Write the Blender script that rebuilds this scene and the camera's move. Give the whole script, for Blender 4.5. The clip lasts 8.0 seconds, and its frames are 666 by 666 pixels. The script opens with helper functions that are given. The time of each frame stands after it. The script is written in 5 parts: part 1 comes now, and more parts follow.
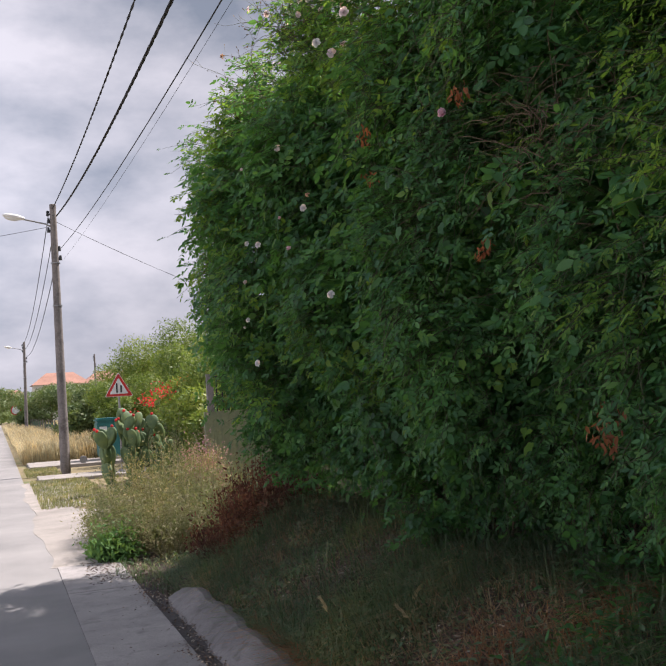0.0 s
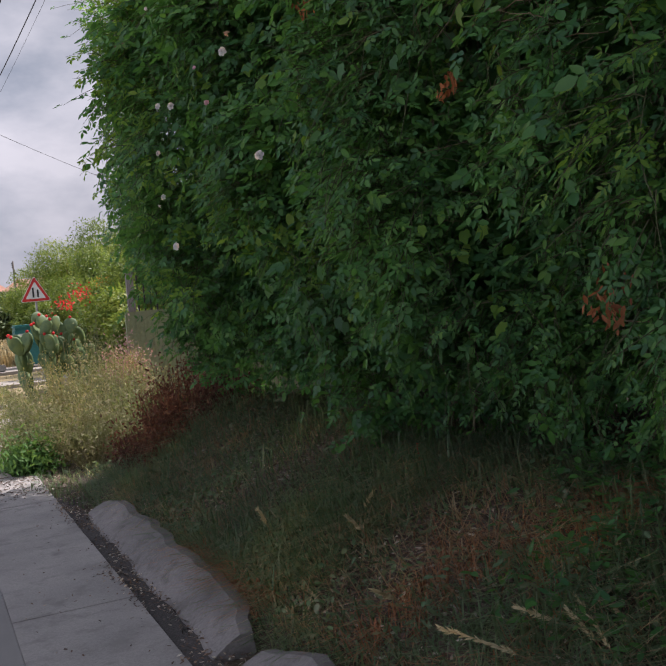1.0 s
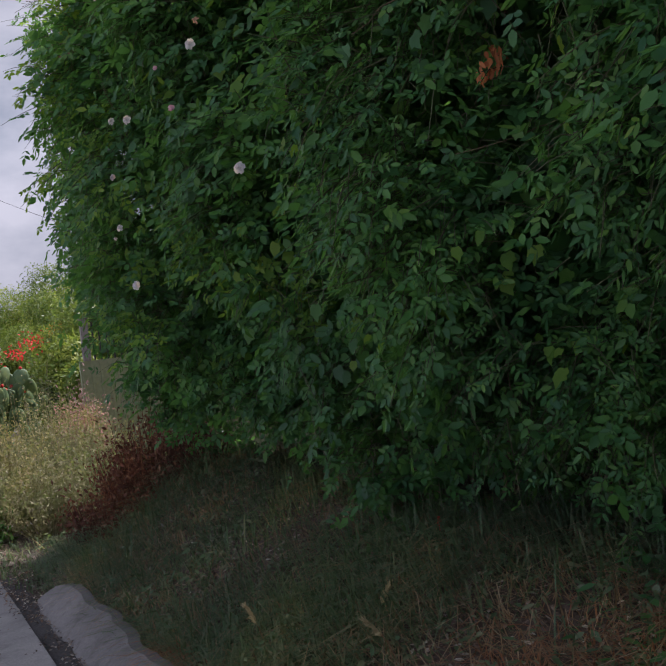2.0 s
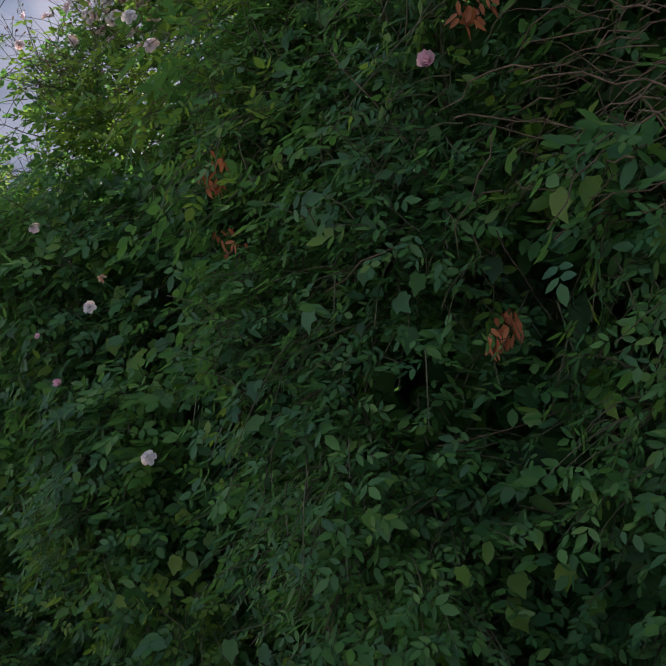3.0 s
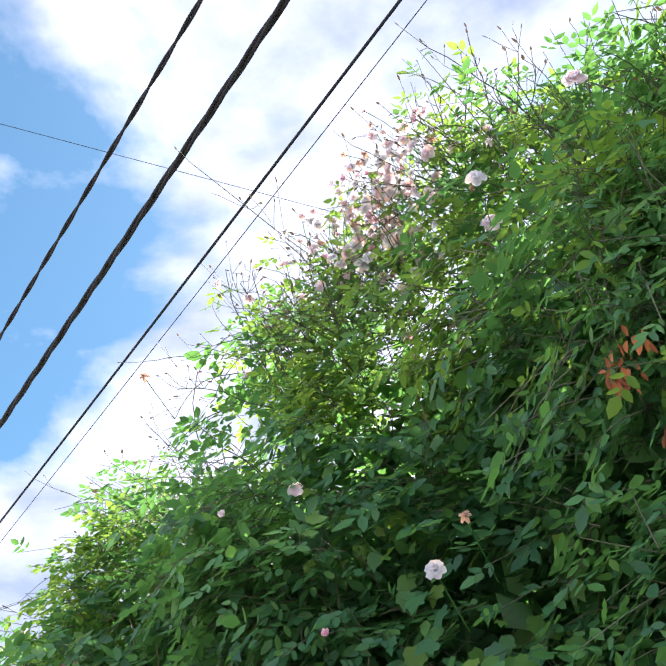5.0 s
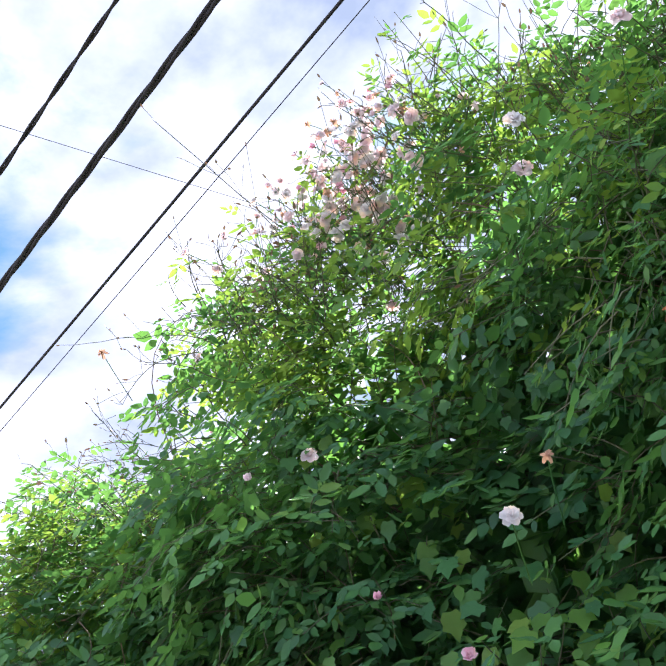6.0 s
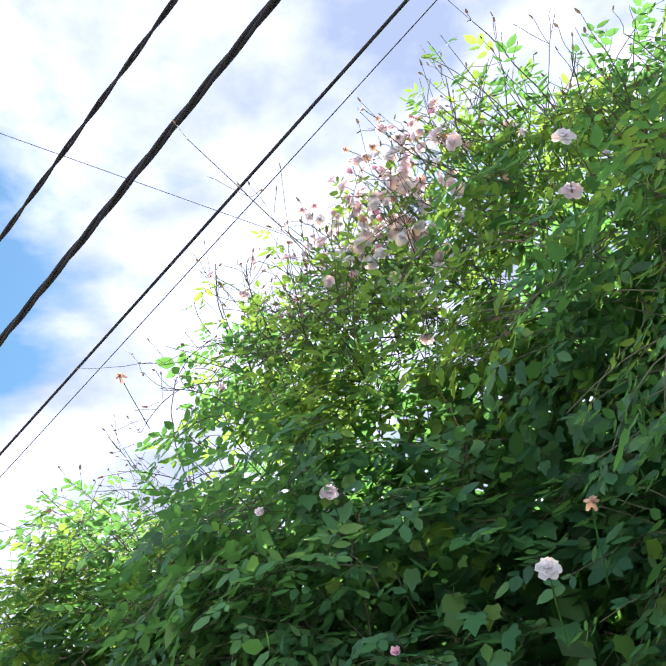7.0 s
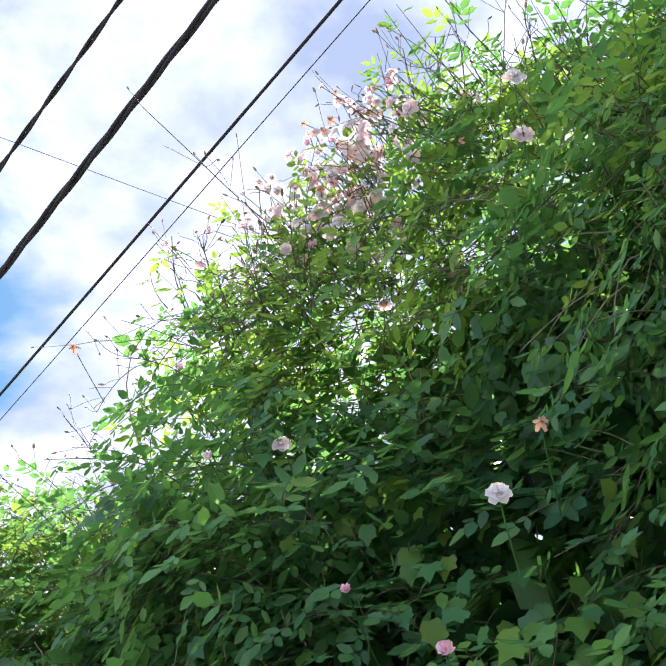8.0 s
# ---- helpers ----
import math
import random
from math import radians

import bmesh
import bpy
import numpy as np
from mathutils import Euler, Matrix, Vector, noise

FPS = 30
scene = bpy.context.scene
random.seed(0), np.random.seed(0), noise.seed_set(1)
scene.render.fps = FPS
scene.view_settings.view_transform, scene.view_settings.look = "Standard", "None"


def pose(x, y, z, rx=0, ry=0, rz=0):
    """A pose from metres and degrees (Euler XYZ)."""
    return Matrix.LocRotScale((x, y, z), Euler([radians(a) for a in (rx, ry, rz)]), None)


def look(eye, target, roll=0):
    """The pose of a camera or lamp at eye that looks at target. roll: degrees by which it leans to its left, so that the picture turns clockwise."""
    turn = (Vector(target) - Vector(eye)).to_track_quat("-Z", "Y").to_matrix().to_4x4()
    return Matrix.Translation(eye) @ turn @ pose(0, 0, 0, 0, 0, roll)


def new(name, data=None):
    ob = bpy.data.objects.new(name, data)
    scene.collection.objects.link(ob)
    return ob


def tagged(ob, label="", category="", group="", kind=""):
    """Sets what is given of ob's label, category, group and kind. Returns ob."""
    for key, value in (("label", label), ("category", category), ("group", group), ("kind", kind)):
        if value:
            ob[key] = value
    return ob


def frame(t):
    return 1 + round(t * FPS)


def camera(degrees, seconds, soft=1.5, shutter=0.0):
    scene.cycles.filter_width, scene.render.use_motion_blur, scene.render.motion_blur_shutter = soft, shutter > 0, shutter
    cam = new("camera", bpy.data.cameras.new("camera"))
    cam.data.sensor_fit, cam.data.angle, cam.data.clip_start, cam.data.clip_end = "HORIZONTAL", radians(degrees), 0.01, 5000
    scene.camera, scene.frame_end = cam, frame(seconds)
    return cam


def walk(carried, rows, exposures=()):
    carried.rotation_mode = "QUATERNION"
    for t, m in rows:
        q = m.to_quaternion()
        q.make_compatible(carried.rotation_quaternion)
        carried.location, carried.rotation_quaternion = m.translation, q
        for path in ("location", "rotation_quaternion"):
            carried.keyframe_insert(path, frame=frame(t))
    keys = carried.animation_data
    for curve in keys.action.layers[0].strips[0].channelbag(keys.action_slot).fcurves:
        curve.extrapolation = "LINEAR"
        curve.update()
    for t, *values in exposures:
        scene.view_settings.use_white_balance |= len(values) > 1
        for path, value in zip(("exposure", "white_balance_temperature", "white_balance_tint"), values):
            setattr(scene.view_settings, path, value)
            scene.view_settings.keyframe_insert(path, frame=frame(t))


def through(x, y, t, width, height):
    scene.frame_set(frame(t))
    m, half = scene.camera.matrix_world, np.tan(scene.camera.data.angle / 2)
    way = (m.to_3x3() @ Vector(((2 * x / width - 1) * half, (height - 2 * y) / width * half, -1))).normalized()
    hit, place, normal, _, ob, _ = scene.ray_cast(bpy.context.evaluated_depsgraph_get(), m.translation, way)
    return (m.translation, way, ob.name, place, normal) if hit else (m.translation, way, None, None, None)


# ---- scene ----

cam = camera(40, 8.0)
PATH = [
    (0, (-0.049, -0.509, 1.664), (0.647, 1.362, 1.796), -3.5),
    (0.5, (0.115, -0.109, 1.568), (0.92, 1.722, 1.594), -4.3),
    (1, (0.205, 0.271, 1.559), (1.031, 2.09, 1.465), -5.1),
    (1.5, (0.334, 0.674, 1.55), (1.171, 2.482, 1.38), -5.9),
    (1.7, (0.37, 0.873, 1.542), (1.25, 2.665, 1.417), -6.2),
    (2.8, (0.499, 1.797, 1.764), (1.526, 3.459, 2.19), -7.9),
    (3, (0.5, 1.984, 1.713), (1.732, 3.445, 2.303), -7.5),
    (3.5, (0.527, 2.346, 1.755), (1.682, 3.709, 2.654), -5.8),
    (3.8, (0.566, 2.508, 1.844), (1.626, 3.849, 2.881), -6.7),
    (4.0, (0.614, 2.623, 1.903), (1.557, 3.956, 3.055), -6.6),
    (4.1, (0.639, 2.681, 1.932), (1.559, 4.012, 3.108), -6.5),
    (4.5, (0.65, 2.974, 1.899), (1.495, 4.239, 3.198), -4.8),
    (4.7, (0.604, 3.158, 1.865), (1.463, 4.358, 3.216), -5.1),
    (5.8, (0.169, 3.772, 1.957), (1.438, 4.739, 3.163), -19.4),
    (6, (0.258, 3.84, 1.921), (1.445, 4.759, 3.244), -17.1),
    (6.5, (0.39, 3.95, 1.999), (1.449, 4.824, 3.453), -14.2),
    (7, (0.39, 3.929, 1.997), (1.482, 4.839, 3.405), -13.3),
    (7.5, (0.48, 3.908, 1.922), (1.552, 4.838, 3.331), -11.8),
    (8, (0.513, 4.025, 1.89), (1.631, 4.864, 3.321), -15.7),
]
walk(cam, [(t, look(eye, target, roll)) for t, eye, target, roll in PATH],
     exposures=[(0, 0.84, 6450, 18), (1.0, 0.74, 6450, 18), (1.7, 0.64, 6250, 19), (2.8, 0.64, 5950, 21), (3.4, 0.72, 5950, 20), (4.0, 1.85, 5850, 19), (4.7, 2.12, 5850, 19), (5.8, 2.1, 5800, 19), (8, 2.08, 5800, 19)])

# ---------------------------------------------------------------- light
SUN_FROM = Vector((0.72, 0.216, 1.05)).normalized()
elevation = math.asin(SUN_FROM.z)
azimuth = math.atan2(SUN_FROM.x, SUN_FROM.y)

world = bpy.data.worlds.new("sky")
scene.world = world
world.use_nodes = True
wt = world.node_tree
wt.nodes.clear()


def wnode(kind, **values):
    n = wt.nodes.new(kind)
    for k, v in values.items():
        n.inputs[k].default_value = v
    return n


sky = wt.nodes.new("ShaderNodeTexSky")
sky.sky_type = "NISHITA"
sky.sun_disc = False
sky.ozone_density = 1.3
sky.dust_density = 0.4
sky.sun_elevation = elevation
sky.sun_rotation = azimuth
coord = wt.nodes.new("ShaderNodeTexCoord")
stretch = wt.nodes.new("ShaderNodeMapping")
stretch.inputs["Location"].default_value = (3.1, 7.4, 0.3)
stretch.inputs["Scale"].default_value = (1.0, 1.0, 2.0)
wt.links.new(coord.outputs["Generated"], stretch.inputs["Vector"])
puffs = wnode("ShaderNodeTexNoise", Scale=2.3, Detail=9.0, Roughness=0.56, Distortion=0.25)
wt.links.new(stretch.outputs["Vector"], puffs.inputs["Vector"])
toward = wt.nodes.new("ShaderNodeVectorMath")
toward.operation = "DOT_PRODUCT"
toward.inputs[1].default_value = Vector((0.08, 0.70, 0.70)).normalized()
wt.links.new(coord.outputs["Generated"], toward.inputs[0])
opening = wt.nodes.new("ShaderNodeMapRange")
opening.interpolation_type = "SMOOTHSTEP"
opening.inputs["From Min"].default_value = 0.955
opening.inputs["From Max"].default_value = 0.997
opening.inputs["To Max"].default_value = -0.21
wt.links.new(toward.outputs["Value"], opening.inputs["Value"])
thinned = wt.nodes.new("ShaderNodeMath")
thinned.operation = "ADD"
wt.links.new(puffs.outputs["Fac"], thinned.inputs[0])
wt.links.new(opening.outputs["Result"], thinned.inputs[1])
cover = wt.nodes.new("ShaderNodeValToRGB")
cover.color_ramp.elements[0].position = 0.34
cover.color_ramp.elements[1].position = 0.46
wt.links.new(thinned.outputs["Value"], cover.inputs["Fac"])
shade = wnode("ShaderNodeTexNoise", Scale=4.6, Detail=6.0, Roughness=0.55)
wt.links.new(stretch.outputs["Vector"], shade.inputs["Vector"])
cloud = wt.nodes.new("ShaderNodeValToRGB")
cloud.color_ramp.elements[0].position = 0.34
cloud.color_ramp.elements[0].color = (1.95, 2.3, 2.85, 1)
cloud.color_ramp.elements[1].position = 0.66
cloud.color_ramp.elements[1].color = (5.0, 5.05, 5.45, 1)
wt.links.new(shade.outputs["Fac"], cloud.inputs["Fac"])
height = wt.nodes.new("ShaderNodeSeparateXYZ")
wt.links.new(coord.outputs["Generated"], height.inputs["Vector"])
# clouds are greyer towards the horizon; the unseen half opposite the sun is brightened to light the bush
low = wt.nodes.new("ShaderNodeMapRange")
low.inputs["From Max"].default_value = 0.22
low.inputs["To Min"].default_value = 1.0
low.inputs["To Max"].default_value = 1.68
wt.links.new(height.outputs["Z"], low.inputs["Value"])
sunward = wt.nodes.new("ShaderNodeVectorMath")
sunward.operation = "DOT_PRODUCT"
sunward.inputs[1].default_value = Vector((0.75, 0.10, 0.65)).normalized()
wt.links.new(coord.outputs["Generated"], sunward.inputs[0])
fill_gain = wt.nodes.new("ShaderNodeMapRange")
fill_gain.interpolation_type = "SMOOTHSTEP"
fill_gain.inputs["From Min"].default_value = -0.7
fill_gain.inputs["From Max"].default_value = 0.75
fill_gain.inputs["To Min"].default_value = 1.3
fill_gain.inputs["To Max"].default_value = 0.45
wt.links.new(sunward.outputs["Value"], fill_gain.inputs["Value"])
bright = wt.nodes.new("ShaderNodeMath")
bright.operation = "MULTIPLY"
wt.links.new(low.outputs["Result"], bright.inputs[0])
wt.links.new(fill_gain.outputs["Result"], bright.inputs[1])
grey = wt.nodes.new("ShaderNodeVectorMath")
grey.operation = "SCALE"
wt.links.new(cloud.outputs["Color"], grey.inputs[0])
wt.links.new(bright.outputs["Value"], grey.inputs["Scale"])
mixer = wt.nodes.new("ShaderNodeMix")
mixer.data_type = "RGBA"
wt.links.new(cover.outputs["Color"], mixer.inputs["Factor"])
haze = wt.nodes.new("ShaderNodeVectorMath")
haze.operation = "MULTIPLY"
haze.inputs[1].default_value = (0.42, 0.57, 0.50)
wt.links.new(sky.outputs["Color"], haze.inputs[0])
wt.links.new(haze.outputs["Vector"], mixer.inputs["A"])
wt.links.new(grey.outputs["Vector"], mixer.inputs["B"])
back = wnode("ShaderNodeBackground", Strength=0.09)
wt.links.new(mixer.outputs["Result"], back.inputs["Color"])
wout = wt.nodes.new("ShaderNodeOutputWorld")
wt.links.new(back.outputs["Background"], wout.inputs["Surface"])

sun = new("sun", bpy.data.lights.new("sun", "SUN"))
sun.data.energy = 5.0
sun.data.angle = radians(0.6)
sun.data.color = (1.0, 0.95, 0.87)
sun.matrix_world = look(SUN_FROM * 60, (0, 0, 0))

# ---------------------------------------------------------------- materials


class Nodes:
    def __init__(self, name):
        self.mat = bpy.data.materials.new(name)
        self.mat.use_nodes = True
        self.tree = self.mat.node_tree
        self.shader = self.tree.nodes["Principled BSDF"]
        self.out = self.tree.nodes["Material Output"]

    def add(self, kind, **values):
        n = self.tree.nodes.new(kind)
        for k, v in values.items():
            n.inputs[k].default_value = v
        return n

    def link(self, a, b):
        self.tree.links.new(a, b)

    def ramp(self, source, stops):
        r = self.add("ShaderNodeValToRGB")
        e = r.color_ramp.elements
        while len(e) < len(stops):
            e.new(0.5)
        for el, (p, c) in zip(e, stops):
            el.position, el.color = p, (*c, 1)
        self.link(source, r.inputs["Fac"])
        return r.outputs["Color"]

    def noise(self, scale, detail=5.0, rough=0.6):
        c = self.add("ShaderNodeTexCoord")
        n = self.add("ShaderNodeTexNoise", Scale=scale, Detail=detail, Roughness=rough)
        self.link(c.outputs["Object"], n.inputs["Vector"])
        return n.outputs["Fac"]

    def blend(self, a, b, factor, mode="MIX"):
        m = self.add("ShaderNodeMix")
        m.data_type, m.blend_type = "RGBA", mode
        for socket, v in (("A", a), ("B", b), ("Factor", factor)):
            if isinstance(v, (int, float)):
                m.inputs[socket].default_value = v
            elif isinstance(v, tuple):
                m.inputs[socket].default_value = (*v, 1)
            else:
                self.link(v, m.inputs[socket])
        return m.outputs["Result"]

    def bump(self, height, strength, distance=0.01):
        b = self.add("ShaderNodeBump", Strength=strength, Distance=distance)
        self.link(height, b.inputs["Height"])
        self.link(b.outputs["Normal"], self.shader.inputs["Normal"])


def surface(name, dark, light, fine=60.0, broad=2.0, rough=0.85, bump=0.5, depth=0.006, stain=None, metal=0.0):
    """Mineral, wooden or painted surface: fine grain, broad patches, optional stains, relief."""
    k = Nodes(name)
    mid = tuple((a + b) / 2 for a, b in zip(dark, light))
    grain = k.ramp(k.noise(fine, 6.0, 0.7), [(0.3, dark), (0.5, mid), (0.72, light)])
    patch = k.ramp(k.noise(broad, 5.0), [(0.3, (0.72, 0.72, 0.72)), (0.7, (1.12, 1.1, 1.08))])
    colour = k.blend(grain, patch, 1.0, "MULTIPLY")
    if stain:
        mask = k.ramp(k.noise(broad * 2.7, 7.0, 0.68), [(0.52, (0, 0, 0)), (0.66, (1, 1, 1))])
        colour = k.blend(colour, stain, mask)
    k.link(colour, k.shader.inputs["Base Color"])
    k.shader.inputs["Roughness"].default_value = rough
    k.shader.inputs["Metallic"].default_value = metal
    k.bump(k.noise(fine * 0.7, 8.0, 0.7), bump, depth)
    return k.mat


def leafy(name, tones, through=0.35, glow=(0.30, 0.42, 0.05), rough=0.45, patch=1.6):
    """Leaves: each one its own tone, patches of tone over the whole plant, light shining through."""
    k = Nodes(name)
    geo = k.add("ShaderNodeNewGeometry")
    own = k.ramp(geo.outputs["Random Per Island"], [(i / (len(tones) - 1), c) for i, c in enumerate(tones)])
    zone = k.ramp(k.noise(patch, 3.0), [(0.30, (0.48, 0.58, 0.62)), (0.5, (0.95, 0.98, 0.95)), (0.70, (1.6, 1.4, 1.0))])
    colour = k.blend(own, zone, 1.0, "MULTIPLY")
    k.link(colour, k.shader.inputs["Base Color"])
    k.shader.inputs["Roughness"].default_value = rough
    k.shader.inputs["Specular IOR Level"].default_value = 0.35
    thin = k.add("ShaderNodeBsdfTranslucent")
    k.link(k.blend(colour, glow, 0.45), thin.inputs["Color"])
    mix = k.add("ShaderNodeMixShader", Fac=through)
    k.link(k.shader.outputs["BSDF"], mix.inputs[1])
    k.link(thin.outputs["BSDF"], mix.inputs[2])
    k.link(mix.outputs["Shader"], k.out.inputs["Surface"])
    return k.mat


ASPHALT = surface("asphalt", (0.185, 0.18, 0.185), (0.30, 0.29, 0.285), fine=140, broad=0.7, rough=0.9, bump=0.6, depth=0.004)
CONCRETE = surface("concrete", (0.25, 0.235, 0.235), (0.38, 0.36, 0.355), fine=90, broad=1.4, rough=0.92, bump=0.5, depth=0.004, stain=(0.20, 0.188, 0.185))
PALE_CONCRETE = surface("pale_concrete", (0.23, 0.21, 0.195), (0.37, 0.34, 0.315), fine=50, broad=0.8, rough=0.94, bump=0.6, depth=0.01, stain=(0.20, 0.18, 0.16))
OLD_CONCRETE = surface("old_concrete", (0.14, 0.13, 0.132), (0.24, 0.225, 0.222), fine=60, broad=2.5, rough=0.95, bump=0.6, depth=0.006, stain=(0.11, 0.10, 0.095))
SOIL = surface("soil", (0.045, 0.032, 0.026), (0.16, 0.115, 0.09), fine=35, broad=1.7, rough=0.97, bump=0.9, depth=0.02, stain=(0.05, 0.06, 0.025))
GROUND = surface("dry_ground", (0.12, 0.095, 0.05), (0.30, 0.24, 0.13), fine=9, broad=0.25, rough=0.97, bump=0.6, depth=0.03, stain=(0.10, 0.12, 0.04))
GUTTER_DIRT = surface("gutter_dirt", (0.035, 0.032, 0.034), (0.11, 0.10, 0.10), fine=70, broad=3, rough=0.95, bump=0.9, depth=0.01)
POLE_WOOD = surface("weathered_pole", (0.13, 0.115, 0.11), (0.29, 0.26, 0.25), fine=22, broad=1.1, rough=0.85, bump=0.4, stain=(0.10, 0.085, 0.08))
IRON = surface("galvanised_iron", (0.22, 0.22, 0.23), (0.42, 0.42, 0.43), fine=60, broad=4, rough=0.45, bump=0.1, metal=0.8)
CABLE = surface("black_cable", (0.014, 0.014, 0.017), (0.024, 0.024, 0.028), fine=12, broad=3, rough=0.95, bump=0.02)
GATE_PAINT = surface("olive_metal_paint", (0.14, 0.17, 0.095), (0.21, 0.24, 0.14), fine=25, broad=1.0, rough=0.6, bump=0.1, stain=(0.17, 0.18, 0.11))
GREY_PLASTER = surface("grey_plaster", (0.20, 0.20, 0.19), (0.33, 0.32, 0.31), fine=30, broad=1.0, rough=0.9, bump=0.3, stain=(0.25, 0.24, 0.22))
WHITE_WALL = surface("white_plaster", (0.62, 0.60, 0.56), (0.80, 0.78, 0.74), fine=12, broad=0.6, rough=0.9, bump=0.2)
ROOF_TILE = surface("clay_roof", (0.28, 0.14, 0.105), (0.42, 0.23, 0.17), fine=6, broad=0.5, rough=0.85, bump=0.5)
WHITE_PAINT = surface("white_paint", (0.70, 0.70, 0.70), (0.82, 0.82, 0.82), fine=40, broad=3, rough=0.5, bump=0.05)
RED_PAINT = surface("red_paint", (0.50, 0.02, 0.02), (0.62, 0.04, 0.035), fine=40, broad=3, rough=0.45, bump=0.05)
BLACK_PAINT = surface("black_paint", (0.012, 0.012, 0.012), (0.03, 0.03, 0.03), fine=40, broad=3, rough=0.5, bump=0.05)
TEAL = surface("teal_plastic", (0.015, 0.13, 0.13), (0.03, 0.19, 0.18), fine=30, broad=2, rough=0.55, bump=0.1)
BARK = surface("cane_bark", (0.06, 0.043, 0.027), (0.22, 0.155, 0.10), fine=45, broad=5, rough=0.9, bump=0.6)
TRUNK = surface("tree_bark", (0.07, 0.055, 0.04), (0.19, 0.15, 0.12), fine=14, broad=2, rough=0.95, bump=0.8, depth=0.02)
LAMP_GLASS = surface("lamp_diffuser", (0.72, 0.74, 0.76), (0.82, 0.83, 0.84), fine=20, broad=2, rough=0.25, bump=0.02)
DARK_GLASS = surface("dark_window", (0.015, 0.018, 0.022), (0.035, 0.038, 0.045), fine=4, broad=1, rough=0.12, bump=0.01)

ROSE_LEAF = leafy("rose_leaf", [(0.028, 0.092, 0.042), (0.045, 0.148, 0.056), (0.076, 0.205, 0.058), (0.038, 0.128, 0.066), (0.120, 0.250, 0.064)], through=0.47, glow=(0.22, 0.46, 0.05), rough=0.48)
# fresh sprigs' own green, also used to paint sunlight onto the crown
YOUNG_AND_SUNLIT_LEAF = leafy("young_and_sunlit_leaf", [(0.06, 0.165, 0.034), (0.10, 0.23, 0.042), (0.165, 0.275, 0.052)], through=0.54, glow=(0.40, 0.56, 0.05), rough=0.5)
DEAD_LEAF = leafy("dead_leaf", [(0.18, 0.06, 0.03), (0.33, 0.125, 0.055), (0.25, 0.09, 0.04)], through=0.25, glow=(0.5, 0.18, 0.05), rough=0.7)
PETAL = leafy("pink_petal", [(0.85, 0.72, 0.73), (0.86, 0.79, 0.79), (0.84, 0.65, 0.67)], through=0.7, glow=(0.98, 0.78, 0.80), rough=0.6, patch=9)
DEEP_PETAL = leafy("deep_pink_petal", [(0.86, 0.54, 0.63), (0.88, 0.64, 0.70), (0.84, 0.46, 0.57)], through=0.55, glow=(0.98, 0.62, 0.70), rough=0.6, patch=9)
PALE_PETAL = leafy("white_petal", [(0.82, 0.76, 0.76), (0.84, 0.80, 0.79), (0.80, 0.70, 0.71)], through=0.5, glow=(0.98, 0.9, 0.9), rough=0.6, patch=9)
WITHERED = leafy("withered_petal", [(0.55, 0.33, 0.20), (0.62, 0.40, 0.30), (0.45, 0.26, 0.16)], through=0.3, glow=(0.7, 0.4, 0.25), rough=0.8, patch=9)
GRASS = leafy("grass_blade", [(0.070, 0.120, 0.066), (0.10, 0.165, 0.088), (0.20, 0.21, 0.135), (0.075, 0.145, 0.088)], through=0.25, rough=0.6)
STRAW = leafy("dry_straw", [(0.24, 0.14, 0.085), (0.38, 0.27, 0.16), (0.28, 0.15, 0.09), (0.46, 0.36, 0.24)], through=0.2, glow=(0.5, 0.35, 0.15), rough=0.8)
RUST_STRAW = leafy("rust_straw", [(0.26, 0.10, 0.055), (0.36, 0.17, 0.09), (0.30, 0.12, 0.07), (0.42, 0.27, 0.16)], through=0.2, glow=(0.5, 0.25, 0.1), rough=0.8)
PALE_STRAW = leafy("pale_straw", [(0.42, 0.33, 0.19), (0.52, 0.43, 0.27), (0.36, 0.28, 0.15), (0.58, 0.50, 0.34)], through=0.25, glow=(0.6, 0.5, 0.3), rough=0.8)
LITTER = leafy("leaf_litter", [(0.085, 0.055, 0.048), (0.19, 0.125, 0.10), (0.07, 0.05, 0.046), (0.13, 0.09, 0.078), (0.30, 0.23, 0.195), (0.55, 0.48, 0.42)], through=0.05, glow=(0.3, 0.2, 0.1), rough=0.9)
WEED = leafy("pale_weed", [(0.20, 0.175, 0.095), (0.28, 0.235, 0.135), (0.15, 0.16, 0.075), (0.32, 0.265, 0.18), (0.13, 0.095, 0.06)], through=0.3, rough=0.8)
WEED_GREEN = leafy("green_weed", [(0.07, 0.17, 0.05), (0.11, 0.23, 0.06), (0.09, 0.2, 0.07)], through=0.3, rough=0.7)
RUSSET = leafy("russet_twig", [(0.075, 0.030, 0.022), (0.14, 0.054, 0.036), (0.10, 0.036, 0.025), (0.26, 0.13, 0.08)], through=0.12, glow=(0.35, 0.13, 0.07), rough=0.8)
CACTUS = leafy("cactus_skin", [(0.085, 0.135, 0.06), (0.12, 0.175, 0.08), (0.16, 0.21, 0.11)], through=0.0, rough=0.6, patch=4)
HEDGE_LEAF = leafy("yellow_green_leaf", [(0.08, 0.14, 0.03), (0.13, 0.19, 0.04), (0.21, 0.245, 0.055), (0.065, 0.12, 0.03)], through=0.35, patch=0.5)
TREE_LEAF = leafy("tree_leaf", [(0.07, 0.115, 0.045), (0.115, 0.16, 0.065), (0.16, 0.20, 0.09)], through=0.25, patch=0.4)
RED_FLOWER = leafy("red_flower", [(0.55, 0.02, 0.03), (0.65, 0.05, 0.05)], through=0.3, glow=(0.8, 0.1, 0.08), rough=0.6)
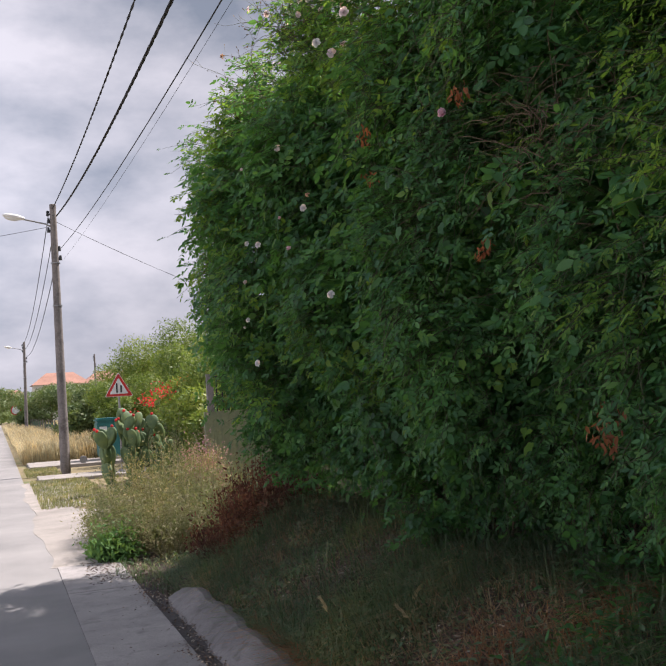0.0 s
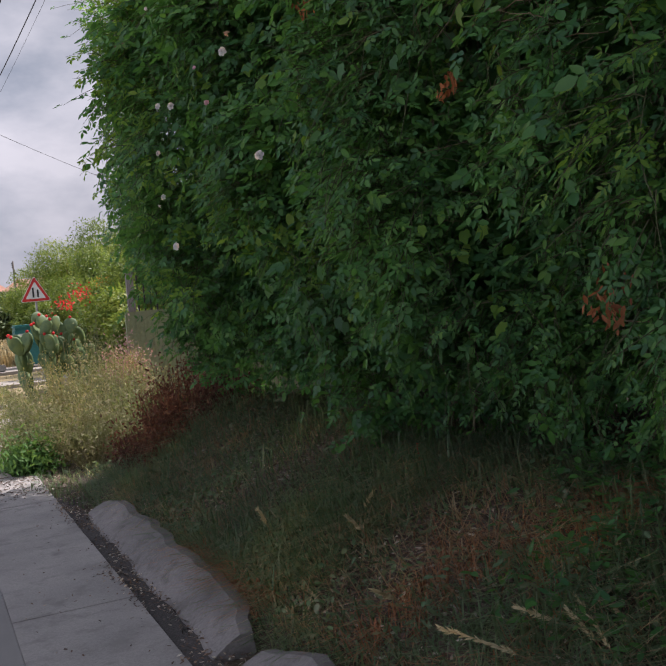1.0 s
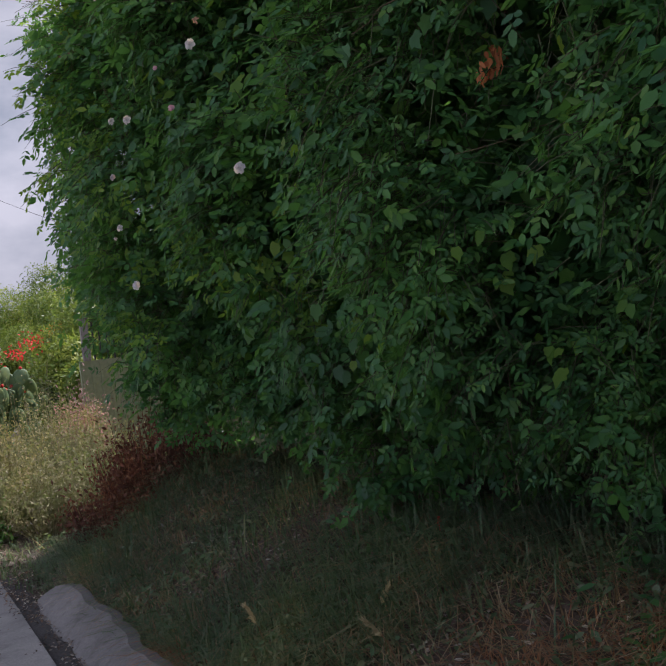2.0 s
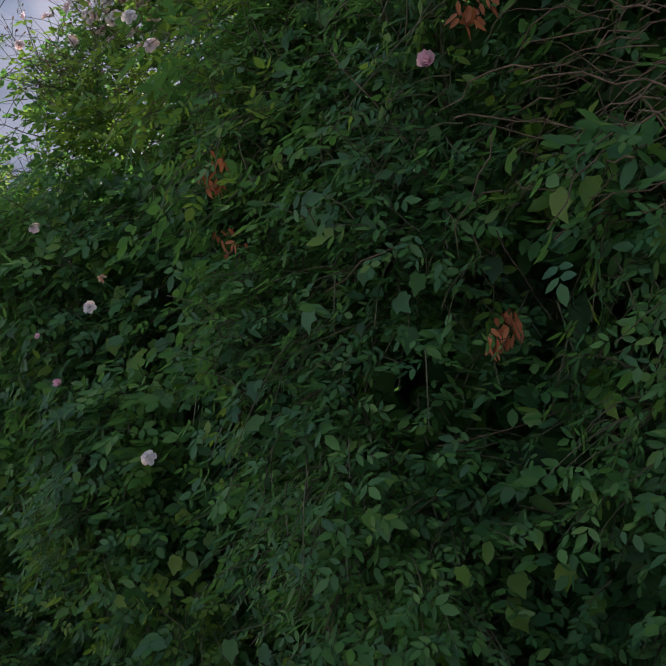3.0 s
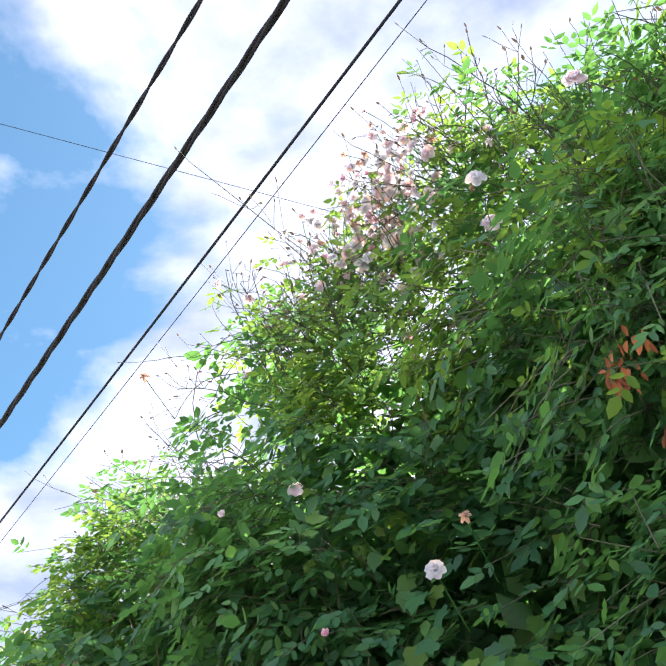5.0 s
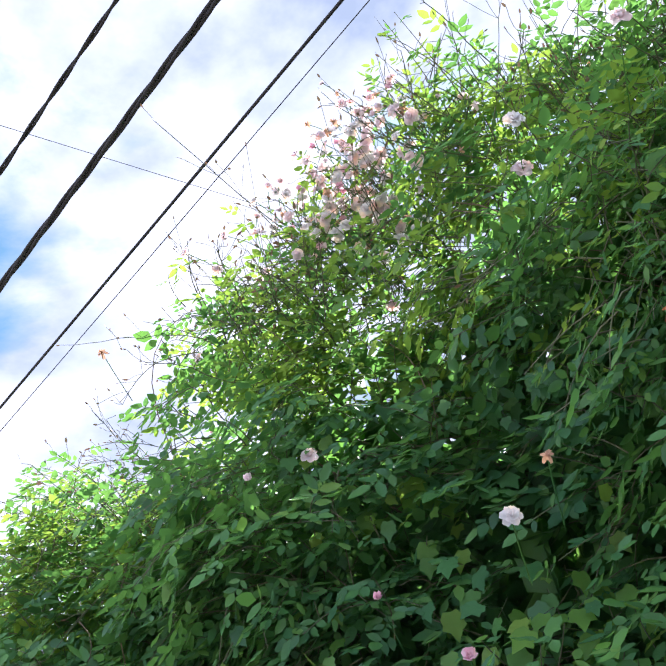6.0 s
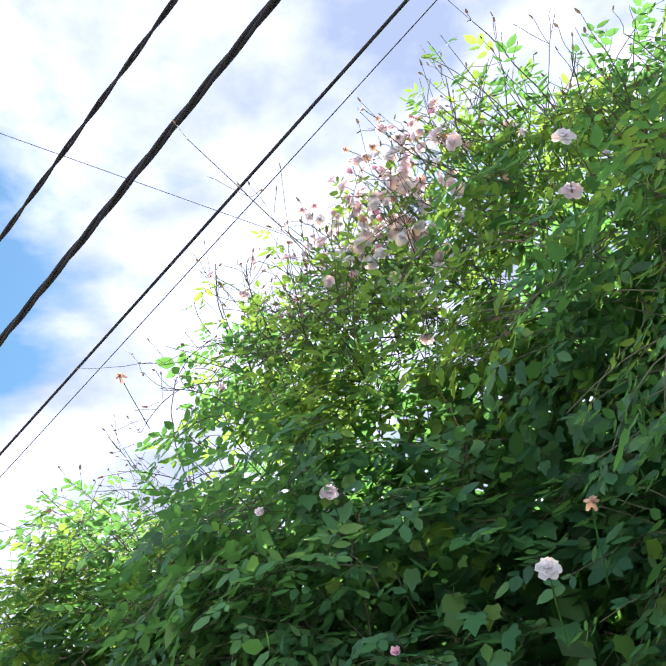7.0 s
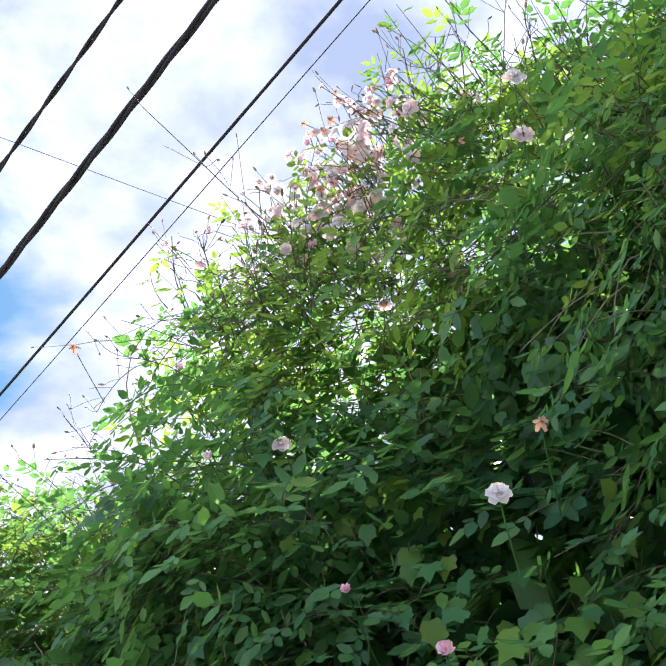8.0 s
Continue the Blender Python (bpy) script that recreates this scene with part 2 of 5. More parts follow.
ORANGE_FLOWER = leafy("orange_flower", [(0.55, 0.20, 0.03), (0.60, 0.28, 0.05)], through=0.3, glow=(0.8, 0.4, 0.08), rough=0.6)
DUSKY = leafy("dusky_pink_plant", [(0.30, 0.17, 0.17), (0.38, 0.23, 0.22), (0.26, 0.16, 0.13)], through=0.2, glow=(0.5, 0.3, 0.3), rough=0.8)
STEM = surface("green_stem", (0.045, 0.06, 0.028), (0.13, 0.13, 0.065), fine=45, broad=5, rough=0.8, bump=0.3)
SIGN_GREEN = surface("green_netting", (0.02, 0.07, 0.035), (0.045, 0.12, 0.06), fine=30, broad=2, rough=0.8, bump=0.3)
BUD = leafy("rose_bud", [(0.07, 0.06, 0.035), (0.13, 0.09, 0.05), (0.16, 0.08, 0.06)], through=0.15, glow=(0.3, 0.2, 0.1), rough=0.7)
RED_TAG = surface("red_plastic", (0.55, 0.015, 0.012), (0.66, 0.03, 0.02), fine=50, broad=9, rough=0.4, bump=0.05)

# ---------------------------------------------------------------- builders
rng = np.random.default_rng(7)


def raw_mesh(name, verts, tris, smooth=False):
    verts, tris = np.asarray(verts, np.float32).reshape(-1, 3), np.asarray(tris, np.int32)
    n = tris.shape[1]
    me = bpy.data.meshes.new(name)
    me.vertices.add(len(verts))
    me.vertices.foreach_set("co", verts.ravel())
    me.loops.add(tris.size)
    me.loops.foreach_set("vertex_index", tris.ravel())
    me.polygons.add(len(tris))
    me.polygons.foreach_set("loop_start", np.arange(0, tris.size, n, dtype=np.int32))
    if smooth:
        me.polygons.foreach_set("use_smooth", np.ones(len(tris), bool))
    me.update(calc_edges=True)
    return me


def mesh_part(name, me, material, parent=None, label="", at=None):
    ob = new(name, me)
    if not me.materials:
        me.materials.append(material)
    if at is not None:
        ob.matrix_basis = at
    if parent is not None:
        ob.parent = parent
        ob.matrix_parent_inverse = parent.matrix_basis.inverted()
    if label:
        ob["label"] = label
    return ob


def part(name, bm, material, parent=None, label="", smooth=False):
    me = bpy.data.meshes.new(name)
    if smooth:
        for face in bm.faces:
            face.smooth = True
    bm.to_mesh(me)
    bm.free()
    return mesh_part(name, me, material, parent, label)


def thing(name, at, label, category, group="", kind=""):
    ob = new(name)
    ob.empty_display_size = 0.2
    ob.matrix_basis = Matrix.Translation(at)
    return tagged(ob, label, category, group, kind)


def box(bm, lo, hi, bevel=0.0):
    lo, hi = Vector(lo), Vector(hi)
    made = bmesh.ops.create_cube(bm, size=1.0, matrix=Matrix.LocRotScale((lo + hi) / 2, None, hi - lo))
    if bevel:
        edges = list({e for v in made["verts"] for e in v.link_edges})
        bmesh.ops.bevel(bm, geom=edges, offset=bevel, segments=2, affect="EDGES")
    return bm


def unit(a):
    return a / np.maximum(np.linalg.norm(a, axis=-1, keepdims=True), 1e-9)


def tubes(paths, radii, sides=5):
    """Tubes along paths (n, k, 3), with radii (n, k)."""
    paths, radii = np.asarray(paths, float), np.asarray(radii, float)
    n, k, _ = paths.shape
    way = unit(np.gradient(paths, axis=1))
    ref = np.where(np.abs(way[..., 2:3]) > 0.9, [1.0, 0, 0], [0, 0, 1.0])
    u = unit(np.cross(way, ref))
    v = np.cross(way, u)
    a = np.arange(sides) / sides * 2 * np.pi
    ring = np.cos(a)[:, None] * u[:, :, None] + np.sin(a)[:, None] * v[:, :, None]
    verts = paths[:, :, None] + ring * radii[:, :, None, None]
    i = np.arange(n * k * sides).reshape(n, k, sides)
    j = np.roll(i, -1, axis=2)
    quads = np.stack([i[:, :-1], j[:, :-1], j[:, 1:], i[:, 1:]], -1).reshape(-1, 4)
    return verts.reshape(-1, 3), quads


def leaf_mesh(name, base, way, face, length, width, fold=0.18, curl=0.12, lobed=False, simple=False):
    """Many pointed or five-lobed leaves: where each starts, where it points, what it faces, its length and width."""
    way = unit(way)
    side = unit(np.cross(way, face))
    up = np.cross(side, way)
    shape = np.array([(0.45, 0, -fold), (0, 0, 0), (0.30, 0.46, 0), (0.68, 0.38, -curl * 0.5), (1, 0, -curl), (0.68, -0.38, -curl * 0.5), (0.30, -0.46, 0)])
    if lobed:
        half = [(-0.05, 0.24, 0.02), (0.18, 0.40, -0.04), (0.36, 0.37, -0.03), (0.50, 0.44, curl * -0.8), (0.66, 0.22, -0.04)]
        shape = np.array([(0.28, 0, -fold), (0, 0, 0), *half, (1, 0, -curl * 1.5), *[(a, -b, c) for a, b, c in half[::-1]]])
    if simple:
        shape = np.array([(0, 0, 0), (0.45, 0.48, fold), (1, 0, -curl), (0.45, -0.48, fold)])
    m = len(shape)
    L, W = length[:, None, None], width[:, None, None]
    verts = base[:, None] + way[:, None] * shape[:, 0, None] * L + side[:, None] * shape[:, 1, None] * W + up[:, None] * shape[:, 2, None] * W
    fan = np.array([(0, 1, 2), (0, 2, 3)] if simple else [(0, i, i % (m - 1) + 1) for i in range(1, m)])
    tris = (np.arange(len(base)) * m)[:, None, None] + fan
    return raw_mesh(name, verts, tris.reshape(-1, 3))


def blade_mesh(name, base, lean, height, width, bend=0.5):
    """Grass blades: narrow, tapering, bent over in the direction that they lean."""
    n = len(base)
    side = unit(np.cross(lean, [0, 0, 1.0]) + 1e-6)
    up = np.array([0, 0, 1.0])
    H, W = height[:, None], width[:, None]
    rise = rng.uniform(0.25, 1.0, (n, 1)) if bend > 0.75 else np.ones((n, 1))
    mid = base + up * H * 0.62 * rise + lean * H * 0.30 * bend
    tip = base + up * H * rise * (0.95 - 0.3 * bend) + lean * H * 0.9 * bend
    verts = np.stack([base - side * W, base + side * W, mid - side * W * 0.7, mid + side * W * 0.7, tip], 1)
    tris = (np.arange(n) * 5)[:, None, None] + np.array([(0, 1, 3), (0, 3, 2), (2, 3, 4)])
    return raw_mesh(name, verts, tris.reshape(-1, 3))


def spread(n, d=3):
    return unit(rng.normal(size=(n, d)))


# ---------------------------------------------------------------- ground and road


def smooth01(t):
    t = np.clip(t, 0, 1)
    return t * t * (3 - 2 * t)


def ground_z(x, y):
    """The bank beside the road, under the bushes; flat elsewhere."""
    x, y = np.asarray(x, float), np.asarray(y, float)
    along = 1 - smooth01((y - 7.6) / 2.2)
    rise = 0.11 * smooth01((x - 1.42) / 0.2) + 0.55 * smooth01((x - 1.6) / 1.2) + 0.25 * smooth01((x - 2.8) / 2)
    lumps = 0.03 * np.sin(3.1 * x + 1.7 * y) * np.sin(2.3 * y - 1.1 * x) * smooth01((x - 1.6) / 0.4)
    far = smooth01((y - 60) / 200) * 1.5 * smooth01((np.abs(x) - 3) / 30)
    return -0.03 + along * (rise + lumps) + far


gx = np.unique(np.concatenate([[-1800, -700, -250, -90, -40, -20, -10, -6, -5.2, -4.9, -2, 0.4], np.arange(1.0, 5.0, 0.07), np.arange(5, 14, 0.6), [18, 26, 40, 90, 250, 700, 1800]]))
gy = np.unique(np.concatenate([[-900, -200, -60, -20, -8], np.arange(-4, 11, 0.12), np.arange(11, 60, 1.5), [70, 90, 130, 200, 300, 600, 1200, 3000]]))
GX, GY = np.meshgrid(gx, gy)
gv = np.stack([GX, GY, ground_z(GX, GY)], -1).reshape(-1, 3)
gi = np.arange(len(gv)).reshape(GX.shape)
gq = np.stack([gi[:-1, :-1], gi[:-1, 1:], gi[1:, 1:], gi[1:, :-1]], -1).reshape(-1, 4)
ground = mesh_part("ground", raw_mesh("ground", gv, gq, True), GROUND)
ground.data.materials.append(SOIL)
centre = gv[gq].mean(1)
near_bank = (centre[:, 0] > 1.0) & (centre[:, 0] < 9) & (centre[:, 1] < 10.5) & (centre[:, 1] > -30)
ground.data.polygons.foreach_set("material_index", near_bank.astype(np.int32))
tagged(ground, "dry earth and grass beside the road", "ground", kind="structure")

bm = bmesh.new()
box(bm, (-4.9, -200, -0.16), (0.5, 900, 0.0))
road = part("road", bm, ASPHALT)
tagged(road, "narrow grey asphalt road with a worn edge", "road", kind="structure")

pavement = thing("pavement", (0.85, 5, 0), "cracked concrete strip between asphalt and gutter", "pavement", kind="structure")
for i in range(12):
    y0 = -8.0 + 1.52 * i - 0.9 + 0.42
    bm = bmesh.new()
    box(bm, (0.503, y0 + 0.002, -0.14), (1.14, y0 + 1.518, 0.006 + 0.002 * (i % 2)), 0.003)
    part("slab", bm, CONCRETE, pavement)

apron = thing("apron", (1.2, 12.5, 0), "sunlit pale concrete and gravel edge of the road", "pavement", kind="structure")
bm = bmesh.new()
ay = np.linspace(9.77, 22.2, 90)
left = [bm.verts.new((0.44 + 0.05 * math.sin(y * 1.3) + 0.02 * math.sin(y * 3.7 + 1), y, 0.003)) for y in ay]
right = [bm.verts.new((1.45 + 0.22 * math.sin(y * 1.9) + 0.12 * math.sin(y * 4.3), y, 0.012)) for y in ay]
for a, b, c, d in zip(left, right, right[1:], left[1:]):
    bm.faces.new((a, b, c, d))
ext = bmesh.ops.extrude_face_region(bm, geom=bm.faces[:])
for v in ext["geom"]:
    if isinstance(v, bmesh.types.BMVert):
        v.co.z -= 0.12
part("surface", bm, PALE_CONCRETE, apron)
bm = bmesh.new()
box(bm, (0.85, 22.3, -0.1), (4.6, 23.8, 0.05), 0.01)
part("slab", bm, PALE_CONCRETE, apron)
bm = bmesh.new()
box(bm, (0.80, 27.6, -0.1), (4.8, 30.3, 0.06), 0.01)
part("slab", bm, PALE_CONCRETE, apron)


def kerb(y0, y1):
    """Sloping concrete edge of the bank, broken along its top."""
    bm = bmesh.new()
    rows = []
    for i in range(41):
        y = y0 + (y1 - y0) * i / 40
        end = min(i, 40 - i) / 8
        top = 0.115 * min(1, 0.45 + end) + 0.012 * math.sin(3.7 * y) + 0.007 * math.sin(11 * y) + 0.004 * math.sin(29 * y)
        out = 0.21 * min(1, 0.6 + end) + 0.014 * math.sin(5.1 * y + 1) + 0.006 * math.sin(23 * y)
        foot = 1.255 + 0.012 * math.sin(4.3 * y) + 0.008 * math.sin(13 * y)
        section = [(foot - 0.01, -0.12), (foot, -0.008), (foot + 0.015, 0.008), (foot + out * 0.5, 0.012 + top * 0.50), (foot + out, 0.012 + top), (foot + out + 0.06, 0.008 + top), (foot + out + 0.08, -0.12)]
        rows.append([bm.verts.new((x, y, z)) for x, z in section])
    for a, b in zip(rows, rows[1:]):
        for i in range(len(a) - 1):
            bm.faces.new((a[i], a[i + 1], b[i + 1], b[i]))
    bm.faces.new(rows[0][::-1])
    bm.faces.new(rows[-1])
    bmesh.ops.recalc_face_normals(bm, faces=bm.faces[:])
    return bm


gutter = thing("gutter_kerb", (1.4, 5, 0), "sloping grey concrete gutter edge, broken on top", "kerb", kind="structure")
part("kerb_stone", kerb(4.12, 7.5), OLD_CONCRETE, gutter)
part("kerb_stone", kerb(0.4, 3.9), OLD_CONCRETE, gutter)
bm = bmesh.new()
box(bm, (1.142, -8, -0.14), (1.27, 8.4, -0.012))
part("channel", bm, GUTTER_DIRT, gutter)

# ---------------------------------------------------------------- the rose bush
bush = thing("rose_bush", (3.2, 4, 0.75), "huge overhanging climbing rose bush with pale pink flowers", "bush")

CX, Z0, Z1 = 3.35, 0.82, 4.72


def bush_point(v, a, out=0.0):
    """A point on the bush's rounded hull: v along the road, a round it (0: towards the road, pi/2: top)."""
    lift = 0.12 * smooth01((v - 5.5) / 2.5)
    zc = (Z0 + lift + Z1) / 2
    b = (Z1 - Z0 - lift) / 2 + out
    wide = 1.17 + 0.16 * smooth01((v - 4.0) / 1.5) + 0.09 * smooth01((v - 6.2) / 1.0) + out
    c, s = np.cos(a), np.sin(a)
    p = 2 / 2.9
    ox = np.sign(c) * np.abs(c) ** p
    oz = np.sign(s) * np.abs(s) ** p
    taper = np.sqrt(np.clip(1 - np.clip((v - 7.4) / 2.2, 0, 1) ** 2.2, 0, 1))
    wave = 0.11 * np.sin(2.1 * v + 3 * a) + 0.12 * np.sin(4.7 * v - 2.3 * a + 1) + 0.05 * np.sin(9.1 * v + 7 * a)
    hump = 0.30 * np.exp(-((v - 5.0) / 0.7) ** 2) * np.clip(s, 0, 1) + 0.18 * np.exp(-((v - 3.4) / 0.8) ** 2) * np.clip(s, 0, 1) - 0.06 * np.exp(-((v - 6.6) / 0.8) ** 2) * np.clip(s, 0, 1)
    under = np.where(s < 0, 1 - 0.42 * np.clip(-s, 0, 1) ** 1.2, 1)
    x = CX - (wide * ox * under + wave * ox) * (0.35 + 0.65 * taper) * np.where(v > 9.4, 0.5, 1)
    z = zc + (b * oz + (wave + hump) * oz) * (0.25 + 0.75 * taper)
    x = x + 0.20 * np.exp(-(((v - 4.22) / 0.32) ** 2) - ((z - 3.0) / 0.28) ** 2) + 0.24 * np.exp(-(((v - 3.35) / 0.3) ** 2) - ((z - 2.3) / 0.22) ** 2) + 0.20 * np.exp(-(((v - 2.75) / 0.3) ** 2) - ((z - 2.68) / 0.25) ** 2)
    z = z - 1.35 * smooth01((x - 2.8) / 1.2) * np.clip(s, 0, 1)
    return np.stack([x, v + 0 * a, z], -1)


def bush_normal(v, a):
    e = 1e-3
    n = np.cross(bush_point(v, a + e) - bush_point(v, a - e), bush_point(v + e, a) - bush_point(v - e, a))
    n = unit(n)
    centre = np.stack([CX + 0 * v, np.minimum(v, 7.0), 2.7 + 0 * v], -1)
    flip = np.sign(((bush_point(v, a) - centre) * n).sum(-1, keepdims=True))
    return n * flip


ARC_A = np.linspace(-math.pi, 1.5 * math.pi, 4000)
ARC_S = np.concatenate([[0], np.cumsum(np.linalg.norm(np.diff(bush_point(np.full(4000, 4.0), ARC_A), axis=0), axis=1))])


def round_hull(lo, hi, n):
    """Angles that are spread evenly over the hull's surface."""
    return np.interp(rng.uniform(*np.interp((lo, hi), ARC_A, ARC_S), n), ARC_S, ARC_A)


def lumps3(p, s):
    return np.sin(p[:, 0] * s + 1.3) * np.sin(p[:, 1] * s * 1.13 + 0.4) + np.sin(p[:, 1] * s * 0.71 + 2.1) * np.sin(p[:, 2] * s * 1.21 - 0.7) + 0.6 * np.sin(p[:, 2] * s * 2.3) * np.sin(p[:, 1] * s * 1.9 + p[:, 0] * s)


def sprays(n, v_range, a_range, depth, reach, leaves, size, keep=None, droop=0.35):
    """Leafy shoots on the hull: stem paths, and along each stem a number of compound leaves of five leaflets."""
    clumps = max(1, n // 11)
    pick = rng.integers(0, clumps, n)
    v = np.clip(rng.uniform(*v_range, clumps)[pick] + rng.normal(0, 0.085, n), *v_range)
    round_s = np.interp(round_hull(*a_range, clumps), ARC_A, ARC_S)[pick] + rng.normal(0, 0.085, n)
    a = np.clip(np.interp(round_s, ARC_S, ARC_A), *a_range)
    inward = np.abs(rng.normal(0, 1, n)) * depth + rng.normal(0, 0.13, clumps)[pick]
    inward = np.maximum(inward, -0.11)
    root, normal = bush_point(v, a, 0), bush_normal(v, a)
    root = root - normal * inward[:, None]
    turn = rng.normal(0, 0.42, (clumps, 3))[pick]
    scale = rng.uniform(0.78, 1.22, clumps)[pick]
    if keep is not None:
        ok = keep(root)
        root, normal, turn, scale = root[ok], normal[ok], turn[ok], scale[ok]
        n = len(root)
    long = rng.uniform(0.5, 1.0, n) * reach
    way = unit(normal * 0.8 + turn + rng.normal(0, 0.35, (n, 3)) + [0, 0, 0.10])
    t = np.linspace(0, 1, 5)[None, :, None]
    bow = rng.normal(0, 0.22, (n, 3)) - np.array([0, 0, droop])
    stem = root[:, None] + way[:, None] * long[:, None, None] * t + (bow * long[:, None])[:, None] * t**2
    k = leaves
    s = (np.arange(k) + rng.uniform(0.3, 1.0, (n, k))) / k
    foot = root[:, None] + way[:, None] * (long[:, None] * s)[..., None] + bow[:, None] * (long[:, None] * s**2)[..., None]
    across = unit(np.cross(way, [0, 0, 1.0]) + 1e-6)
    sidewise = np.where(np.arange(k) % 2 == 0, 1.0, -1.0)[None, :, None]
    rib = unit(way[:, None] * 0.45 + across[:, None] * sidewise * 0.75 + rng.normal(0, 0.28, (n, k, 3)) + [0, 0, -0.40])
    face = unit(normal[:, None] * 0.7 + rng.normal(0, 0.30, (n, k, 3)) + [0, 0, 0.65])
    side = unit(np.cross(rib, face))
    own = size * scale[:, None] * rng.uniform(0.75, 1.2, (n, k))
    bases, ways, faces, lengths = [], [], [], []
    for along, lean, long_share in ((0.45, 1, 0.80), (0.45, -1, 0.80), (1.05, 1, 0.95), (1.05, -1, 0.95), (1.35, 0, 1.12)):
        bases.append(foot + rib * (own * along)[..., None])
        ways.append(rib * (0.5 if lean else 1.0) + side * lean * 0.85 + rng.normal(0, 0.13, (n, k, 3)))
        faces.append(face + rng.normal(0, 0.16, (n, k, 3)))
        lengths.append(own * long_share * rng.uniform(0.85, 1.12, (n, k)))
    flat = lambda rows: np.stack(rows, 2).reshape(-1, 3)
    return stem, flat(bases), flat(ways), flat(faces), np.stack(lengths, 2).ravel()


def hollow(p):
    """Shoots are missing where the bush has dark gaps."""
    thin = 0.86 * smooth01((p[:, 2] - 3.55) / 0.55) * smooth01((p[:, 1] - 2.5) / 0.8)
    bare = 0.97 * np.exp(-(((p[:, 1] - 2.78) / 0.36) ** 2) - ((p[:, 2] - 2.68) / 0.24) ** 2)
    bare = bare + 0.8 * np.exp(-(((p[:, 1] - 3.35) / 0.28) ** 2) - ((p[:, 2] - 2.25) / 0.14) ** 2)
    return ((lumps3(p, 3.1) + rng.normal(0, 0.25, len(p))) > -0.85) & (rng.uniform(0, 1, len(p)) > thin) & (rng.uniform(0, 1, len(p)) > bare)


def add_sprays(name, material, *arg, parent=bush, label="", stems=True, slim=(0.46, 0.64), simple=False, **kw):
    stem, base, point, face, length = sprays(*arg, **kw)
    ob = mesh_part(name, leaf_mesh(name, base, point, face, length, length * rng.uniform(*slim, len(length)), simple=simple), material, parent, label)
    tagged(ob, kind="stuff")
    if stems:
        v, q = tubes(stem, np.linspace(0.0028, 0.0012, 5)[None] * np.ones((len(stem), 1)), 3)
        tagged(mesh_part("stemwork", raw_mesh("stemwork", v, q), STEM, parent), kind="stuff")
    return ob


FRONT = (-1.25, 1.25)
add_sprays("foliage", ROSE_LEAF, 6200, (4.15, 9.45), FRONT, 0.11, 0.26, 3, 0.051, keep=hollow, label="dense dark green rose foliage")
add_sprays("small_foliage", ROSE_LEAF, 8600, (0.9, 4.3), FRONT, 0.12, 0.23, 3, 0.037, keep=hollow, slim=(0.34, 0.5), label="dense small-leaved dark green foliage")
add_sprays("inner_foliage", ROSE_LEAF, 5600, (0.3, 9.4), (-1.25, 0.72), 0.42, 0.30, 2, 0.055, stems=False, label="shaded inner leaves")
add_sprays("roof_foliage", ROSE_LEAF, 3000, (-1.0, 9.2), (1.15, 1.9), 0.40, 0.30, 2, 0.078, stems=False, simple=True, keep=lambda p: (p[:, 1] < 2.4) | (p[:, 1] > 7.0) | (rng.uniform(0, 1, len(p)) > 0.6), label="upper leaves behind the front ridge")
add_sprays("side_foliage", ROSE_LEAF, 2800, (-3.0, 1.1), FRONT, 0.20, 0.28, 2, 0.062, stems=False, simple=True)
add_sprays("rear_foliage", ROSE_LEAF, 2500, (-3.0, 9.1), (1.8, 4.1), 0.25, 0.34, 2, 0.085, stems=False, simple=True)
add_sprays("young_foliage", YOUNG_AND_SUNLIT_LEAF, 1000, (1.0, 9.0), (-0.6, 1.1), 0.02, 0.30, 3, 0.042, keep=lambda p: (lumps3(p, 2.2) > 0.3) & ~((abs(p[:, 1] - 2.78) < 0.35) & (abs(p[:, 2] - 2.68) < 0.3)), label="fresh yellow-green shoots")
add_sprays("ash_foliage", YOUNG_AND_SUNLIT_LEAF, 700, (1.5, 2.45), (-0.5, 0.9), 0.03, 0.34, 5, 0.031, keep=lambda p: (p[:, 2] > 1.9) & (p[:, 2] < 3.6), slim=(0.34, 0.46), label="yellow-green feathery leaves pushing out of the bush", droop=0.1)
# sunlight on the top edge is put in by this lighter leaf material
add_sprays("crown_foliage", YOUNG_AND_SUNLIT_LEAF, 1250, (2.4, 9.0), (0.36, 1.2), 0.13, 0.34, 3, 0.046, label="top shoots in a lighter leaf tone that stands in for sunlight", droop=0.35)
add_sprays("fringe_foliage", ROSE_LEAF, 360, (2.2, 8.8), (0.5, 1.1), 0.06, 0.46, 4, 0.044, label="loose outer sprays along the top", droop=0.40)
add_sprays("cluster_foliage", YOUNG_AND_SUNLIT_LEAF, 110, (4.6, 5.6), (0.55, 1.0), 0.03, 0.42, 3, 0.045, label="light green shoots under the flower cluster", droop=0.2)


